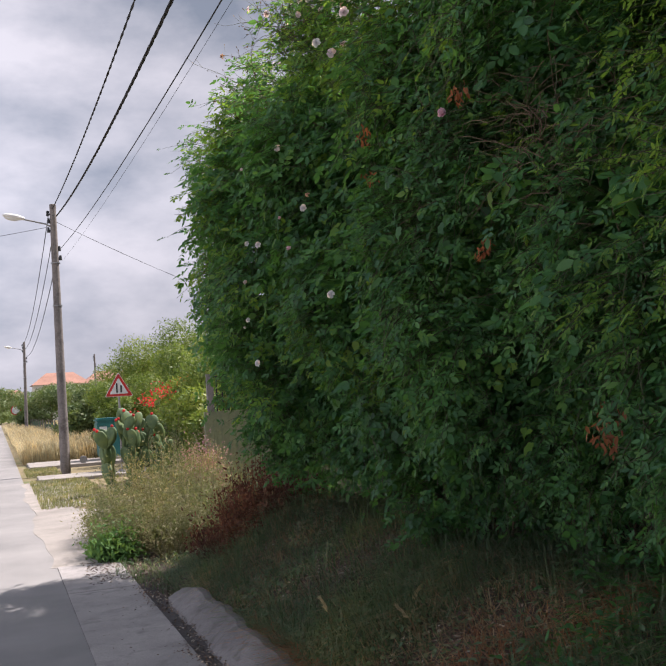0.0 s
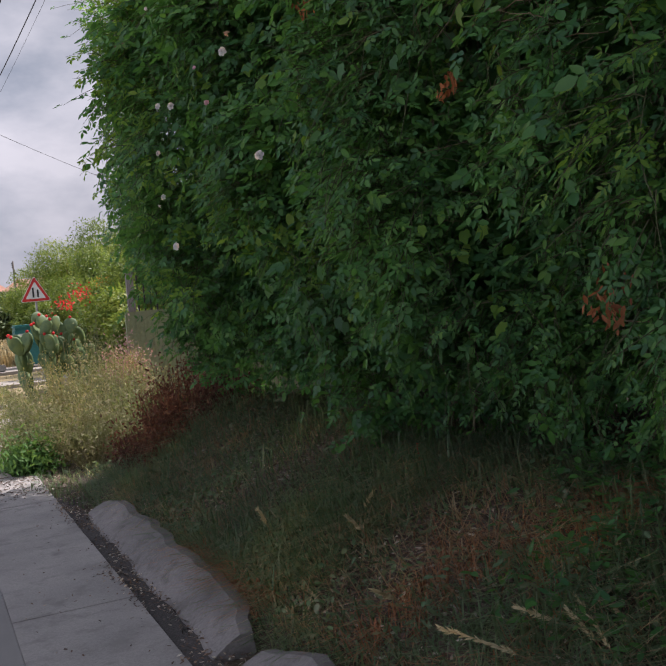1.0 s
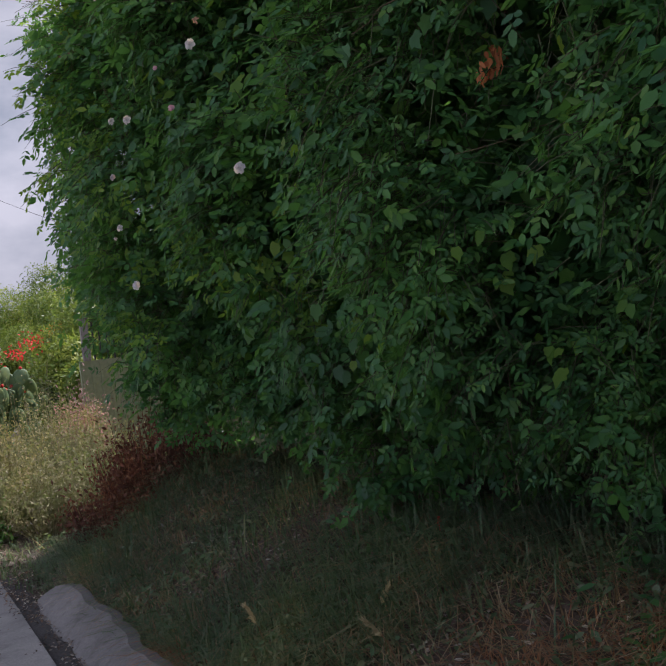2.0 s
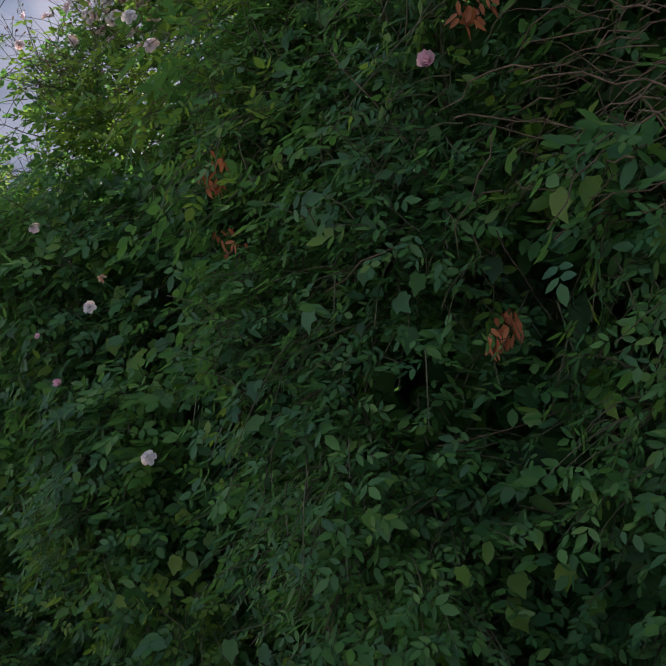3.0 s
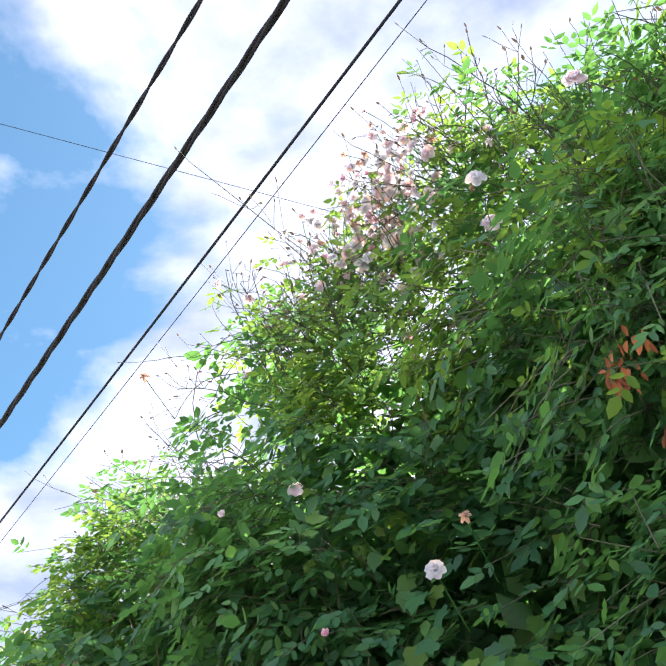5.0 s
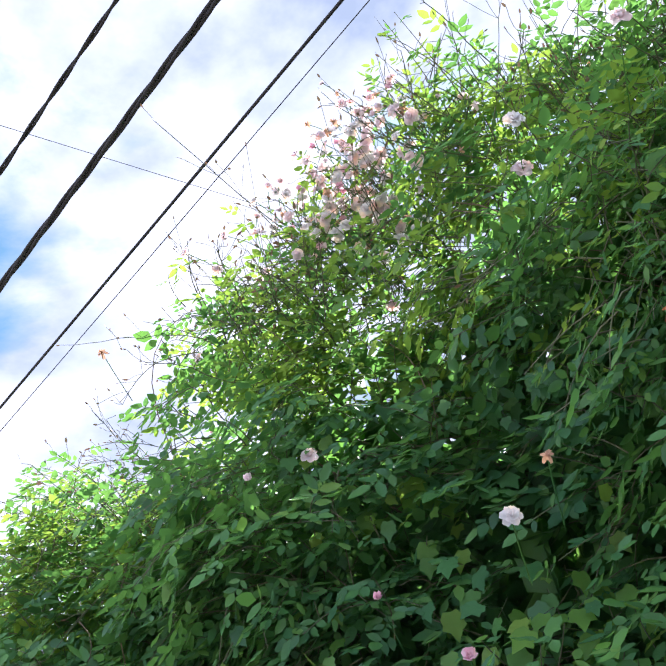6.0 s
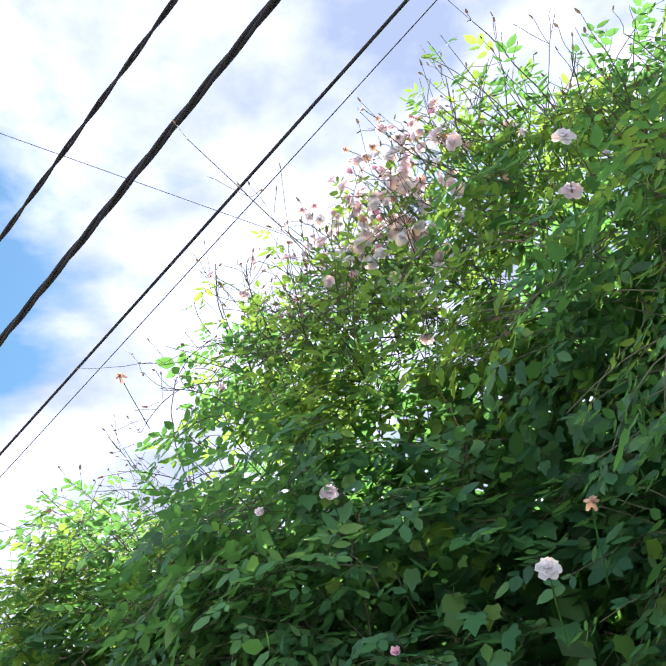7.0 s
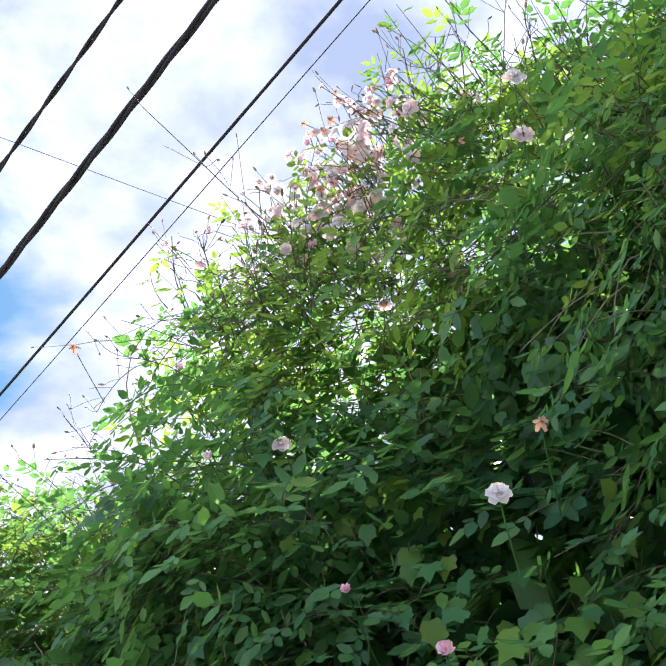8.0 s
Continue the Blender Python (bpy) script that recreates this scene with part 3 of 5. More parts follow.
def vine_leaves(n, clumps, v_range, a_range, size, material, label):
    """Broad lobed leaves of a climber, hanging in overlapping groups over the front."""
    pick = rng.integers(0, clumps, n)
    v = rng.uniform(*v_range, clumps)[pick] + rng.normal(0, 0.12, n)
    a = np.interp(np.interp(round_hull(*a_range, clumps), ARC_A, ARC_S)[pick] + rng.normal(0, 0.10, n), ARC_S, ARC_A)
    normal = bush_normal(v, a)
    p = bush_point(v, a) + normal * rng.uniform(-0.04, 0.16, (n, 1))
    length = size * rng.uniform(0.6, 1.2, n)
    way = normal * 0.45 + rng.normal(0, 0.35, (n, 3)) + [0, 0, -0.75]
    me = leaf_mesh("vine_foliage", p, way, normal * 0.9 + rng.normal(0, 0.3, (n, 3)) + [0, 0, 0.45], length, length * rng.uniform(0.85, 1.05, n), 0.06, 0.14, True)
    tagged(mesh_part("vine_foliage", me, material, bush, label), kind="stuff")
    t = np.linspace(0, 1, 3)[None, :, None]
    stalk = p[:, None] + (normal * -0.12 + rng.normal(0, 0.03, (n, 3)) + [0, 0, 0.05])[:, None] * (1 - t)
    v3, q3 = tubes(stalk, np.full((n, 3), 0.0011), 3)
    tagged(mesh_part("stemwork", raw_mesh("stemwork", v3, q3), STEM, bush), kind="stuff")


vine_leaves(620, 40, (3.6, 6.6), (-0.8, 0.40), 0.070, ROSE_LEAF, "broad lobed dark climber leaves on the shaded front")
vine_leaves(300, 24, (3.0, 6.6), (-0.8, 0.70), 0.066, YOUNG_AND_SUNLIT_LEAF, "broad lobed fresh green climber leaves")
# thin loose canes arching over the front
k = 26
cv, ca = rng.uniform(2.0, 7.5, k), rng.uniform(-0.7, 0.8, k)
t = np.linspace(0, 1, 9)
va = cv[:, None] + rng.normal(0, 0.35, (k, 1)) * t
aa = ca[:, None] + rng.normal(0, 0.30, (k, 1)) * t
cane = bush_point(va.ravel(), aa.ravel(), 0.02).reshape(k, 9, 3) + bush_normal(va.ravel(), aa.ravel()).reshape(k, 9, 3) * (0.15 * np.sin(t * math.pi) - 0.04)[None, :, None]
v, q = tubes(cane, np.linspace(0.0024, 0.0013, 9)[None] * np.ones((k, 1)), 5)
tagged(mesh_part("loose_canework", raw_mesh("loose_canework", v, q, True), BARK, bush, "thin loose canes arching over the leaves"), kind="stuff")
# the tangle deep inside, which lets little light through
n = 120000
inside = np.stack([rng.uniform(2.1, 4.1, n), rng.uniform(-1.6, 8.7, n), rng.uniform(0.9, 4.3, n)], -1)
roof = Z1 - 0.42 - 0.24 * smooth01((inside[:, 1] - 2.4) / 0.8) * smooth01((3.1 - inside[:, 0]) / 0.5) - 1.35 * smooth01((inside[:, 0] - 2.8) / 1.2)
front = 2.52 - 0.2 * smooth01((inside[:, 1] - 4.0) / 1.5) + 0.75 * smooth01((1.9 - inside[:, 2]) / 0.9) + 0.9 * smooth01((inside[:, 1] - 7.4) / 1.4)
inside = inside[(inside[:, 2] < roof) & (inside[:, 0] > front)]
n = len(inside)
tagged(mesh_part("deep_foliage", leaf_mesh("deep_foliage", inside, spread(n), spread(n), rng.uniform(0.11, 0.18, n), rng.uniform(0.075, 0.11, n), simple=True), ROSE_LEAF, bush, "old leaves deep inside the bush"), kind="stuff")
# bare brown branches where the bush is thin
k = 110
start = np.array((bush_point(np.array([2.75]), np.array([0.0]))[0, 0] - 0.16, 2.78, 2.68)) + rng.normal(0, 1, (k, 3)) * (0.05, 0.22, 0.16)
d = unit(np.array([-0.25, 1.0, -0.05]) * rng.choice((-1, 1), (k, 1)) + rng.normal(0, 0.45, (k, 3))) * rng.uniform(0.16, 0.36, (k, 1))
t = np.linspace(0, 1, 6)[None, :, None]
twig = start[:, None] + d[:, None] * t + np.array([-0.04, 0, 0.10]) * (t * (1 - t)) + rng.normal(0, 0.008, (k, 6, 3))
v, q = tubes(twig, np.linspace(1, 0.5, 6)[None] * rng.uniform(0.0010, 0.0028, (k, 1)), 5)
tagged(mesh_part("dead_branchwork", raw_mesh("dead_branchwork", v, q, True), BARK, bush, "tangle of bare reddish-brown branches"), kind="stuff")

# long canes inside
k = 45
start = np.stack([rng.uniform(2.9, 4.4, k), rng.uniform(-0.5, 6.0, k), np.full(k, 0.65)], -1)
cv, ca = np.clip(start[:, 1] + rng.normal(0, 1.2, k), 0.5, 8.6), rng.uniform(0.2, 1.5, k)
end = bush_point(cv, ca, -0.2)
t = np.linspace(0, 1, 12)[None, :, None]
mid = (start + end) / 2 + rng.normal(0, 0.35, (k, 3)) + [0.1, 0, 0.3]
cane = start[:, None] * (1 - t) ** 2 + 2 * mid[:, None] * t * (1 - t) + end[:, None] * t**2
cane += rng.normal(0, 0.015, cane.shape)
v, q = tubes(cane, np.linspace(1, 0.35, 12)[None] * rng.uniform(0.004, 0.011, (k, 1)), 6)
tagged(mesh_part("cane_wood", raw_mesh("cane_wood", v, q, True), BARK, bush, "brown woody rose canes"), kind="stuff")

# arching bare shoots with buds, above the top edge
k = 150
tv, ta = rng.uniform(3.0, 8.4, k), round_hull(0.4, 1.3, k)
tv[:50], ta[:50] = rng.uniform(4.6, 5.9, 50), rng.uniform(0.55, 0.95, 50)
root, normal = bush_point(tv, ta, -0.03), bush_normal(tv, ta)
way = unit(normal * 0.6 + rng.normal(0, 0.4, (k, 3)) + [-0.35, 0, 0.25])
bend = rng.normal(0, 0.28, (k, 3)) + [-0.10, 0, -0.30]
long = rng.uniform(0.22, 0.56, k)
t = np.linspace(0, 1, 10)[None, :, None]
arch = root[:, None] + (way[:, None] * t + bend[:, None] * t**2) * long[:, None, None]
arch += np.cumsum(rng.normal(0, 0.004, arch.shape), axis=1)
v, q = tubes(arch, np.linspace(0.0030, 0.0014, 10)[None] * np.ones((k, 1)), 4)
m = 8
at = rng.integers(4, 10, (k, m))
side_root = arch[np.arange(k)[:, None], at]
side_way = unit(unit(way + bend)[:, None] * 0.8 + rng.normal(0, 0.6, (k, m, 3)))
side_long = rng.uniform(0.03, 0.11, (k, m))
t3 = np.linspace(0, 1, 4)[None, None, :, None]
side_bow = rng.normal(0, 0.35, (k, m, 3)) + [0, 0, 0.15]
side = side_root[:, :, None] + (side_way[:, :, None] * t3 + side_bow[:, :, None] * t3**2) * side_long[:, :, None, None]
v2, q2 = tubes(side.reshape(-1, 4, 3), np.full((k * m, 4), 0.0011), 3)
tagged(mesh_part("shootwork", raw_mesh("shootwork", np.concatenate([v, v2]), np.concatenate([q, q2 + len(v)])), STEM, bush, "thin arching bare shoots"), kind="stuff")
tip = side[:, :, -1].reshape(-1, 3)
n = len(tip)
tagged(mesh_part("budwork", leaf_mesh("budwork", tip, side_way.reshape(-1, 3), spread(n), rng.uniform(0.014, 0.030, n), rng.uniform(0.006, 0.012, n)), BUD, bush, "small dry buds and sepals"), kind="stuff")
lb = arch[:, 1:4].reshape(-1, 3)
n = len(lb)
tagged(mesh_part("shoot_leaves", leaf_mesh("shoot_leaves", lb, spread(n) + [0, 0, -0.2], spread(n) + [0, 0, 0.8], rng.uniform(0.035, 0.06, n), rng.uniform(0.02, 0.034, n)), ROSE_LEAF, bush), kind="stuff")


def rose(name, rings, seed):
    """A double rose: rings of cupped petals."""
    r = np.random.default_rng(seed)
    verts, tris = [], []
    for count, reach, wide, lift in rings:
        for i in range(count):
            turn = 2 * math.pi * (i + r.uniform(-0.2, 0.2)) / count + lift
            up, cup = lift + r.uniform(-0.12, 0.12), 0.3
            first = len(verts)
            for j, s in enumerate((0.0, 0.35, 0.7, 1.0)):
                w = wide * (0.25, 0.85, 1.0, 0.6)[j]
                for kk in (-1, 0, 1):
                    d = reach * s
                    z = d * math.sin(up) + cup * wide * abs(kk) * 0.5 - (0.25 * reach * s * s if up < 0.8 else 0)
                    f = d * math.cos(up)
                    verts.append((f * math.cos(turn) - kk * w / 2 * math.sin(turn) + r.normal(0, 0.0012), f * math.sin(turn) + kk * w / 2 * math.cos(turn) + r.normal(0, 0.0012), z + r.normal(0, 0.0012)))
            for j in range(3):
                for kk in range(2):
                    a = first + j * 3 + kk
                    tris += [(a, a + 1, a + 4), (a, a + 4, a + 3)]
    return raw_mesh(name, verts, tris, True)


FULL = [(6, 0.036, 0.034, 0.15), (6, 0.031, 0.030, 0.55), (5, 0.024, 0.024, 1.0), (4, 0.016, 0.016, 1.3)]
HALF = [(5, 0.028, 0.026, 0.9), (4, 0.024, 0.022, 1.2), (3, 0.02, 0.018, 1.4)]
POOR = [(4, 0.026, 0.016, -0.5), (4, 0.022, 0.014, 0.3), (3, 0.016, 0.010, 1.1)]
BLOOMS = {key: [rose(key, rings, i) for i in range(3)] for key, rings in (("open", FULL), ("half", HALF), ("poor", POOR))}
PETALS = {"open": (PALE_PETAL, PETAL, PETAL), "half": (DEEP_PETAL, PETAL, DEEP_PETAL), "poor": (WITHERED, PETAL, WITHERED)}
for key, three in BLOOMS.items():
    for me, material in zip(three, PETALS[key]):
        me.materials.append(material)


FRONT_A = np.linspace(-1.0, 1.0, 240)


def front_x(y, z):
    """How far towards the road the leaves reach at a place along the bush and a height."""
    p = bush_point(np.full(240, float(y)), FRONT_A)
    return float(np.interp(z, p[:, 2], p[:, 0]))


STALKS = []


def bloom(where, key, which, size=1.0, way=(-0.75, -0.6, 0.1)):
    size = size * 0.78
    q = Vector(way).to_track_quat("Z", "Y")
    m = Matrix.LocRotScale(Vector(where), q @ Euler((0, 0, random.uniform(0, 6))).to_quaternion(), (size, size, size))
    mesh_part("flower", BLOOMS[key][which], None, bush, at=m)
    w = Vector(way).normalized()
    STALKS.append([Vector(where) - w * 0.18 + Vector((0.06, 0.02, -0.03)), Vector(where) - w * 0.08 + Vector((0.01, 0, -0.008)), Vector(where)])


# single blooms standing out of the leaves
for where, key, which, size in (
    ((1.80, 4.46, 2.24), "open", 0, 0.9), ((1.97, 3.25, 2.94), "half", 0, 1.5), ((1.74, 4.69, 2.80), "open", 0, 0.85),
    ((1.75, 5.94, 1.92), "open", 0, 0.9), ((1.75, 5.76, 2.76), "open", 0, 0.85), ((1.76, 5.20, 3.31), "open", 1, 0.9),
    ((1.51, 5.18, 3.15), "half", 1, 0.8), ((1.85, 4.34, 3.64), "open", 1, 1.1), ((1.78, 3.94, 3.71), "open", 1, 1.1),
    ((1.59, 5.88, 4.18), "poor", 0, 1.1), ((1.72, 4.55, 2.85), "poor", 0, 0.8), ((1.71, 5.06, 2.81), "half", 2, 0.75),
    ((1.70, 4.87, 2.58), "half", 2, 1.0), ((1.73, 4.26, 3.66), "open", 0, 1.0), ((1.72, 5.95, 2.80), "open", 0, 0.7),
    ((1.76, 6.20, 2.55), "open", 1, 0.65), ((1.74, 6.1, 2.25), "open", 0, 0.7), ((1.72, 6.15, 2.2), "poor", 1, 0.6)):
    bloom((min(where[0], front_x(where[1], where[2]) - 0.13), where[1], where[2]), key, which, size)
# the thick cluster near the top edge
for i in range(190):
    v0 = np.clip(rng.normal(5.03, 0.17, 1), 4.5, 5.5)
    a0 = np.clip(rng.normal(0.75, 0.10, 1), 0.5, 1.0)
    p, nn = bush_point(v0, a0, rng.uniform(0.12, 0.42))[0], bush_normal(v0, a0)[0]
    kind = ("open", "open", "open", "half", "open", "poor", "open", "open")[i % 8]
    bloom(p, kind, i % 3, rng.uniform(0.7, 1.2), unit(nn * 0.6 + np.array([-0.4, -0.2, -0.1]) + rng.normal(0, 0.4, 3)))
# a loose scatter over the sunny top and front
for i in range(46):
    v0, a0 = np.array([rng.uniform(2.4, 8.8)]), round_hull(0.4, 1.3, 1)
    p, nn = bush_point(v0, a0, 0.10)[0], bush_normal(v0, a0)[0]
    bloom(p, ("open", "half", "poor", "open")[i % 4], i % 3, rng.uniform(0.6, 1.05), unit(nn + rng.normal(0, 0.4, 3)))

v, q = tubes(np.array([[tuple(p) for p in line] for line in STALKS]), np.full((len(STALKS), 3), 0.0016), 4)
tagged(mesh_part("stalkwork", raw_mesh("stalkwork", v, q), ROSE_LEAF, bush, "thin green flower stalks"), kind="stuff")

# hanging clusters of dead leaves
for where, n, r in (((2.01, 4.25, 3.10), 12, 0.022), ((2.00, 4.17, 3.13), 7, 0.035), ((2.06, 4.15, 2.87), 8, 0.025), ((2.10, 3.09, 2.99), 14, 0.035), ((2.19, 3.35, 2.33), 18, 0.035), ((2.36, 2.61, 1.45), 26, 0.055)):
    where = (min(where[0], front_x(where[1], where[2]) - 0.17), where[1], where[2])
    n = n * 2
    base = np.array(where) + rng.normal(0, 1, (n, 3)) * (0.02, r * 0.9, r * 0.8)
    me = leaf_mesh("dead_leaves", base, rng.normal(0, 0.45, (n, 3)) + [0, 0, -1], spread(n) * 0.8 + [-0.7, -0.5, 0.1], rng.uniform(0.022, 0.046, n), rng.uniform(0.009, 0.020, n), 0.35, 0.7)
    mesh_part("dead_leaves", me, DEAD_LEAF, bush, "hanging cluster of dead rust-brown leaves")

# ---------------------------------------------------------------- overhead cables and poles
POLE = (1.56, 24.8)


def strand(name, ends, low, radius, twist=0, strands=1, label="", step=0.12):
    """A sagging cable through a low point beside the bush; twisted cables are several strands wound together."""
    (x0, y0, z0), (x1, y1, z1) = ends
    n = int(abs(y1 - y0) / step)
    t = np.linspace(0, 1, n)
    x, y, z = x0 + (x1 - x0) * t, y0 + (y1 - y0) * t, z0 + (z1 - z0) * t
    tl = (low[0] - y0) / (y1 - y0)
    z = z - ((z0 + (z1 - z0) * tl) - low[1]) * (t * (1 - t)) / (tl * (1 - tl))
    line = np.stack([x, y, z], -1)
    paths = []
    for s in range(strands):
        a = 2 * math.pi * s / strands + y * twist
        off = radius * 0.62 if strands > 1 else 0
        paths.append(line + np.stack([np.cos(a) * off, 0 * a, np.sin(a) * off], -1))
    r = np.full((1, n), radius * (0.62 if strands > 1 else 1))
    if strands == 1:
        v, q = tubes(paths[0][None], r, 7)
        return tagged(mesh_part(name, raw_mesh(name, v, q, True), CABLE), label, "cable")
    top = thing(name, ends[0], label, "cable", "cables between the poles")
    for path in paths:
        v, q = tubes(path[None], r, 7)
        mesh_part("wound_strand", raw_mesh("wound_strand", v, q, True), CABLE, top)
    return top


strand("overhead_cable", ((1.55, 24.7, 7.05), (1.50, -22, 7.2)), (5.3, 6.02), 0.0120, 10.5, 2, "twisted black overhead cable strung between poles", 0.035)
strand("overhead_cable", ((1.64, 24.7, 6.85), (1.74, -22, 6.9)), (4.9, 5.46), 0.0160, 7.2, 3, "thick twisted black overhead cable strung between poles", 0.035)
strand("overhead_cable", ((1.72, 24.7, 5.98), (2.23, -22, 6.4)), (5.5, 5.12), 0.0068, 0, 1, "thin black overhead cable between poles")
strand("overhead_wire", ((1.735, 24.7, 6.0), (2.215, -22, 6.43)), (5.5, 5.135), 0.0025, 0, 1, "fine overhead wire beside a cable")
strand("overhead_wire", ((1.80, 24.7, 5.7), (2.30, -22, 5.8)), (5.8, 5.10), 0.0022, 0, 1, "fine overhead wire above the rose bush")


def service_wire(a, b, radius, sag=0.05):
    t = np.linspace(0, 1, 24)[:, None]
    line = np.array(a) * (1 - t) + np.array(b) * t - np.array([0, 0, 4 * sag]) * t * (1 - t)
    v, q = tubes(line[None], np.full((1, 24), radius), 5)
    return tagged(mesh_part("service_wire", raw_mesh("service_wire", v, q, True), CABLE), "thin service wire strung across the road", "cable")


service_wire((-14, 8.4, 5.0), (7, 5.95, 7.0), 0.002)
service_wire((1.56, 24.8, 6.75), (14, 34, 4.0), 0.006, 0.4)
service_wire((1.56, 24.8, 6.6), (-16, 30, 5.4), 0.006, 0.4)
for dx, z0, z1 in ((-0.1, 7.0, 6.6), (0.05, 6.7, 6.3), (0.12, 6.0, 5.8)):
    service_wire((1.56 + dx, 24.8, z0), (1.95 + dx, 70, z1), 0.012, 0.9)


def utility_pole(x, y, h, lean, label, lamp):
    top = thing("utility_pole", (x, y, 0), label, "utility pole", "poles along the road")
    t = np.linspace(0, 1, 7)
    line = np.stack([x + lean * t, y + 0 * t, -0.4 + (h + 0.4) * t], -1)
    v, q = tubes(line[None], np.linspace(0.135, 0.085, 7)[None], 14)
    mesh_part("post", raw_mesh("post", v, q, True), POLE_WOOD, top)
    bm = bmesh.new()
    bmesh.ops.create_cone(bm, cap_ends=True, segments=14, radius1=0.09, radius2=0.08, depth=0.02, matrix=Matrix.Translation((x + lean, y, h + 0.005)))
    part("cap", bm, POLE_WOOD, top)
    for z in (h * 0.62, h * 0.78):
        bm = bmesh.new()
        bmesh.ops.create_cone(bm, cap_ends=True, segments=14, radius1=0.125, radius2=0.125, depth=0.03, matrix=Matrix.Translation((x + lean * z / h, y, z)))
        part("band", bm, IRON, top)
    for z, side in ((h - 0.25, -0.14), (h - 0.45, -0.12), (h - 0.7, -0.13), (h - 1.2, 0.13), (h - 1.45, 0.15)):
        bm = bmesh.new()
        box(bm, (x + lean + min(0, side) * 1.0, y - 0.03, z - 0.02), (x + lean + max(0, side), y + 0.03, z + 0.02), 0.005)
        bmesh.ops.create_cone(bm, cap_ends=True, segments=10, radius1=0.045, radius2=0.03, depth=0.13, matrix=Matrix.Translation((x + lean + side, y, z + 0.02)))
        part("insulator", bm, BLACK_PAINT, top)
    if lamp:
        arm = np.array([(x - 0.05, y, h - 0.62), (x - 0.25, y, h - 0.52), (x - 0.55, y, h - 0.45), (x - 0.85, y, h - 0.39)])
        v, q = tubes(arm[None], np.full((1, 4), 0.022), 8)
        mesh_part("lamp_arm", raw_mesh("lamp_arm", v, q, True), IRON, top)
        bm = bmesh.new()
        bmesh.ops.create_uvsphere(bm, u_segments=18, v_segments=10, radius=1.0, matrix=Matrix.LocRotScale((x - 1.06, y, h - 0.33), Euler((0, radians(10), 0)), (0.29, 0.11, 0.075)))
        head = part("lamp_head", bm, WHITE_PAINT, top, "pale grey street lamp head", True)
        bm = bmesh.new()
        bmesh.ops.create_uvsphere(bm, u_segments=16, v_segments=8, radius=1.0, matrix=Matrix.LocRotScale((x - 1.10, y, h - 0.365), Euler((0, radians(10), 0)), (0.20, 0.085, 0.07)))
        part("lens", bm, LAMP_GLASS, head, "", True)
    return top


utility_pole(1.62, 24.8, 7.17, -0.06, "weathered grey wooden utility pole carrying a street lamp", True)
utility_pole(1.98, 70, 6.8, 0.05, "distant grey wooden utility pole with a lamp", True)

# ---------------------------------------------------------------- the bank: grass, straw and litter


def on_bank(n, x0, x1, y0, y1):
    p = np.stack([rng.uniform(x0, x1, n), rng.uniform(y0, y1, n)], -1)
    return np.concatenate([p, ground_z(p[:, 0], p[:, 1])[:, None]], 1)


def grow(name, material, base, height, width, bend, label, category, lean=None):
    n = len(base)
    lean = spread(n) * [1, 1, 0] * rng.uniform(0.3, 1.5, (n, 1)) + ([-0.25, 0, 0] if lean is None else lean)
    me = blade_mesh(name, base, lean, height * rng.uniform(0.5, 1.25, n), width * rng.uniform(0.7, 1.3, n), bend)
    return tagged(mesh_part(name, me, material), label, category, kind="stuff")


def patchy(p, scale, cut, noise_amount=0.4):
    return p[lumps3(p, scale) + rng.normal(0, noise_amount, len(p)) > cut]


g = on_bank(34000, 1.42, 3.6, 0.3, 9.6)
edge = 1.50 + 0.10 * np.sin(g[:, 1] * 2.3) + 0.06 * np.sin(g[:, 1] * 6.1)
g = g[(g[:, 0] > edge) | (g[:, 1] > 7.4)]
g = g[(g[:, 0] < 2.15 + 0.25 * np.sin(g[:, 1] * 2.1)) | (g[:, 1] > 5.2) | (rng.uniform(0, 1, len(g)) > 0.75)]
grow("bank_grass", GRASS, patchy(g, 2.6, -0.3), 0.17, 0.0034, 1.5, "dull green grass covering the shaded bank", "grass")
grow("tall_grass", GRASS, patchy(on_bank(26000, 1.6, 3.0, 1.6, 8.5), 1.9, 0.1), 0.30, 0.0036, 1.2, "taller tufts of green grass on the bank", "grass")
grow("dry_stalks", STRAW, patchy(on_bank(16000, 1.55, 3.4, 0.3, 9.0), 2.1, -0.3), 0.20, 0.0026, 1.9, "dry brown stalks among the grass", "grass")
grow("kerb_grass", GRASS, patchy(on_bank(2600, 1.47, 1.66, 0.3, 7.7), 3.3, -0.5), 0.17, 0.0032, 1.1, "grass hanging over the top of the kerb", "grass", [-0.7, -0.1, 0])
grow("straw_fringe", RUST_STRAW, on_bank(700, 1.52, 1.68, 4.3, 5.6), 0.17, 0.0034, 1.1, "rust-coloured straw hanging over the kerb", "straw", [-0.9, -0.2, 0])
grow("straw_patch", RUST_STRAW, np.concatenate([patchy(on_bank(1100, 1.65, 2.2, 2.8, 3.7), 3.0, -0.4), patchy(on_bank(1800, 2.2, 2.9, 2.9, 4.0), 3.4, -0.3)]), 0.20, 0.0032, 1.3, "rust-brown straw patches on the bank", "straw")
g = on_bank(1500, 0.55, 1.45, 7.7, 9.7)
g = g[(g[:, 0] > 0.95 + 0.3 * np.abs(g[:, 1] - 8.9)) & (g[:, 1] > 7.6)]
grow("gutter_weeds", GRASS, g, 0.14, 0.004, 0.8, "low weeds creeping over the gutter", "weeds")


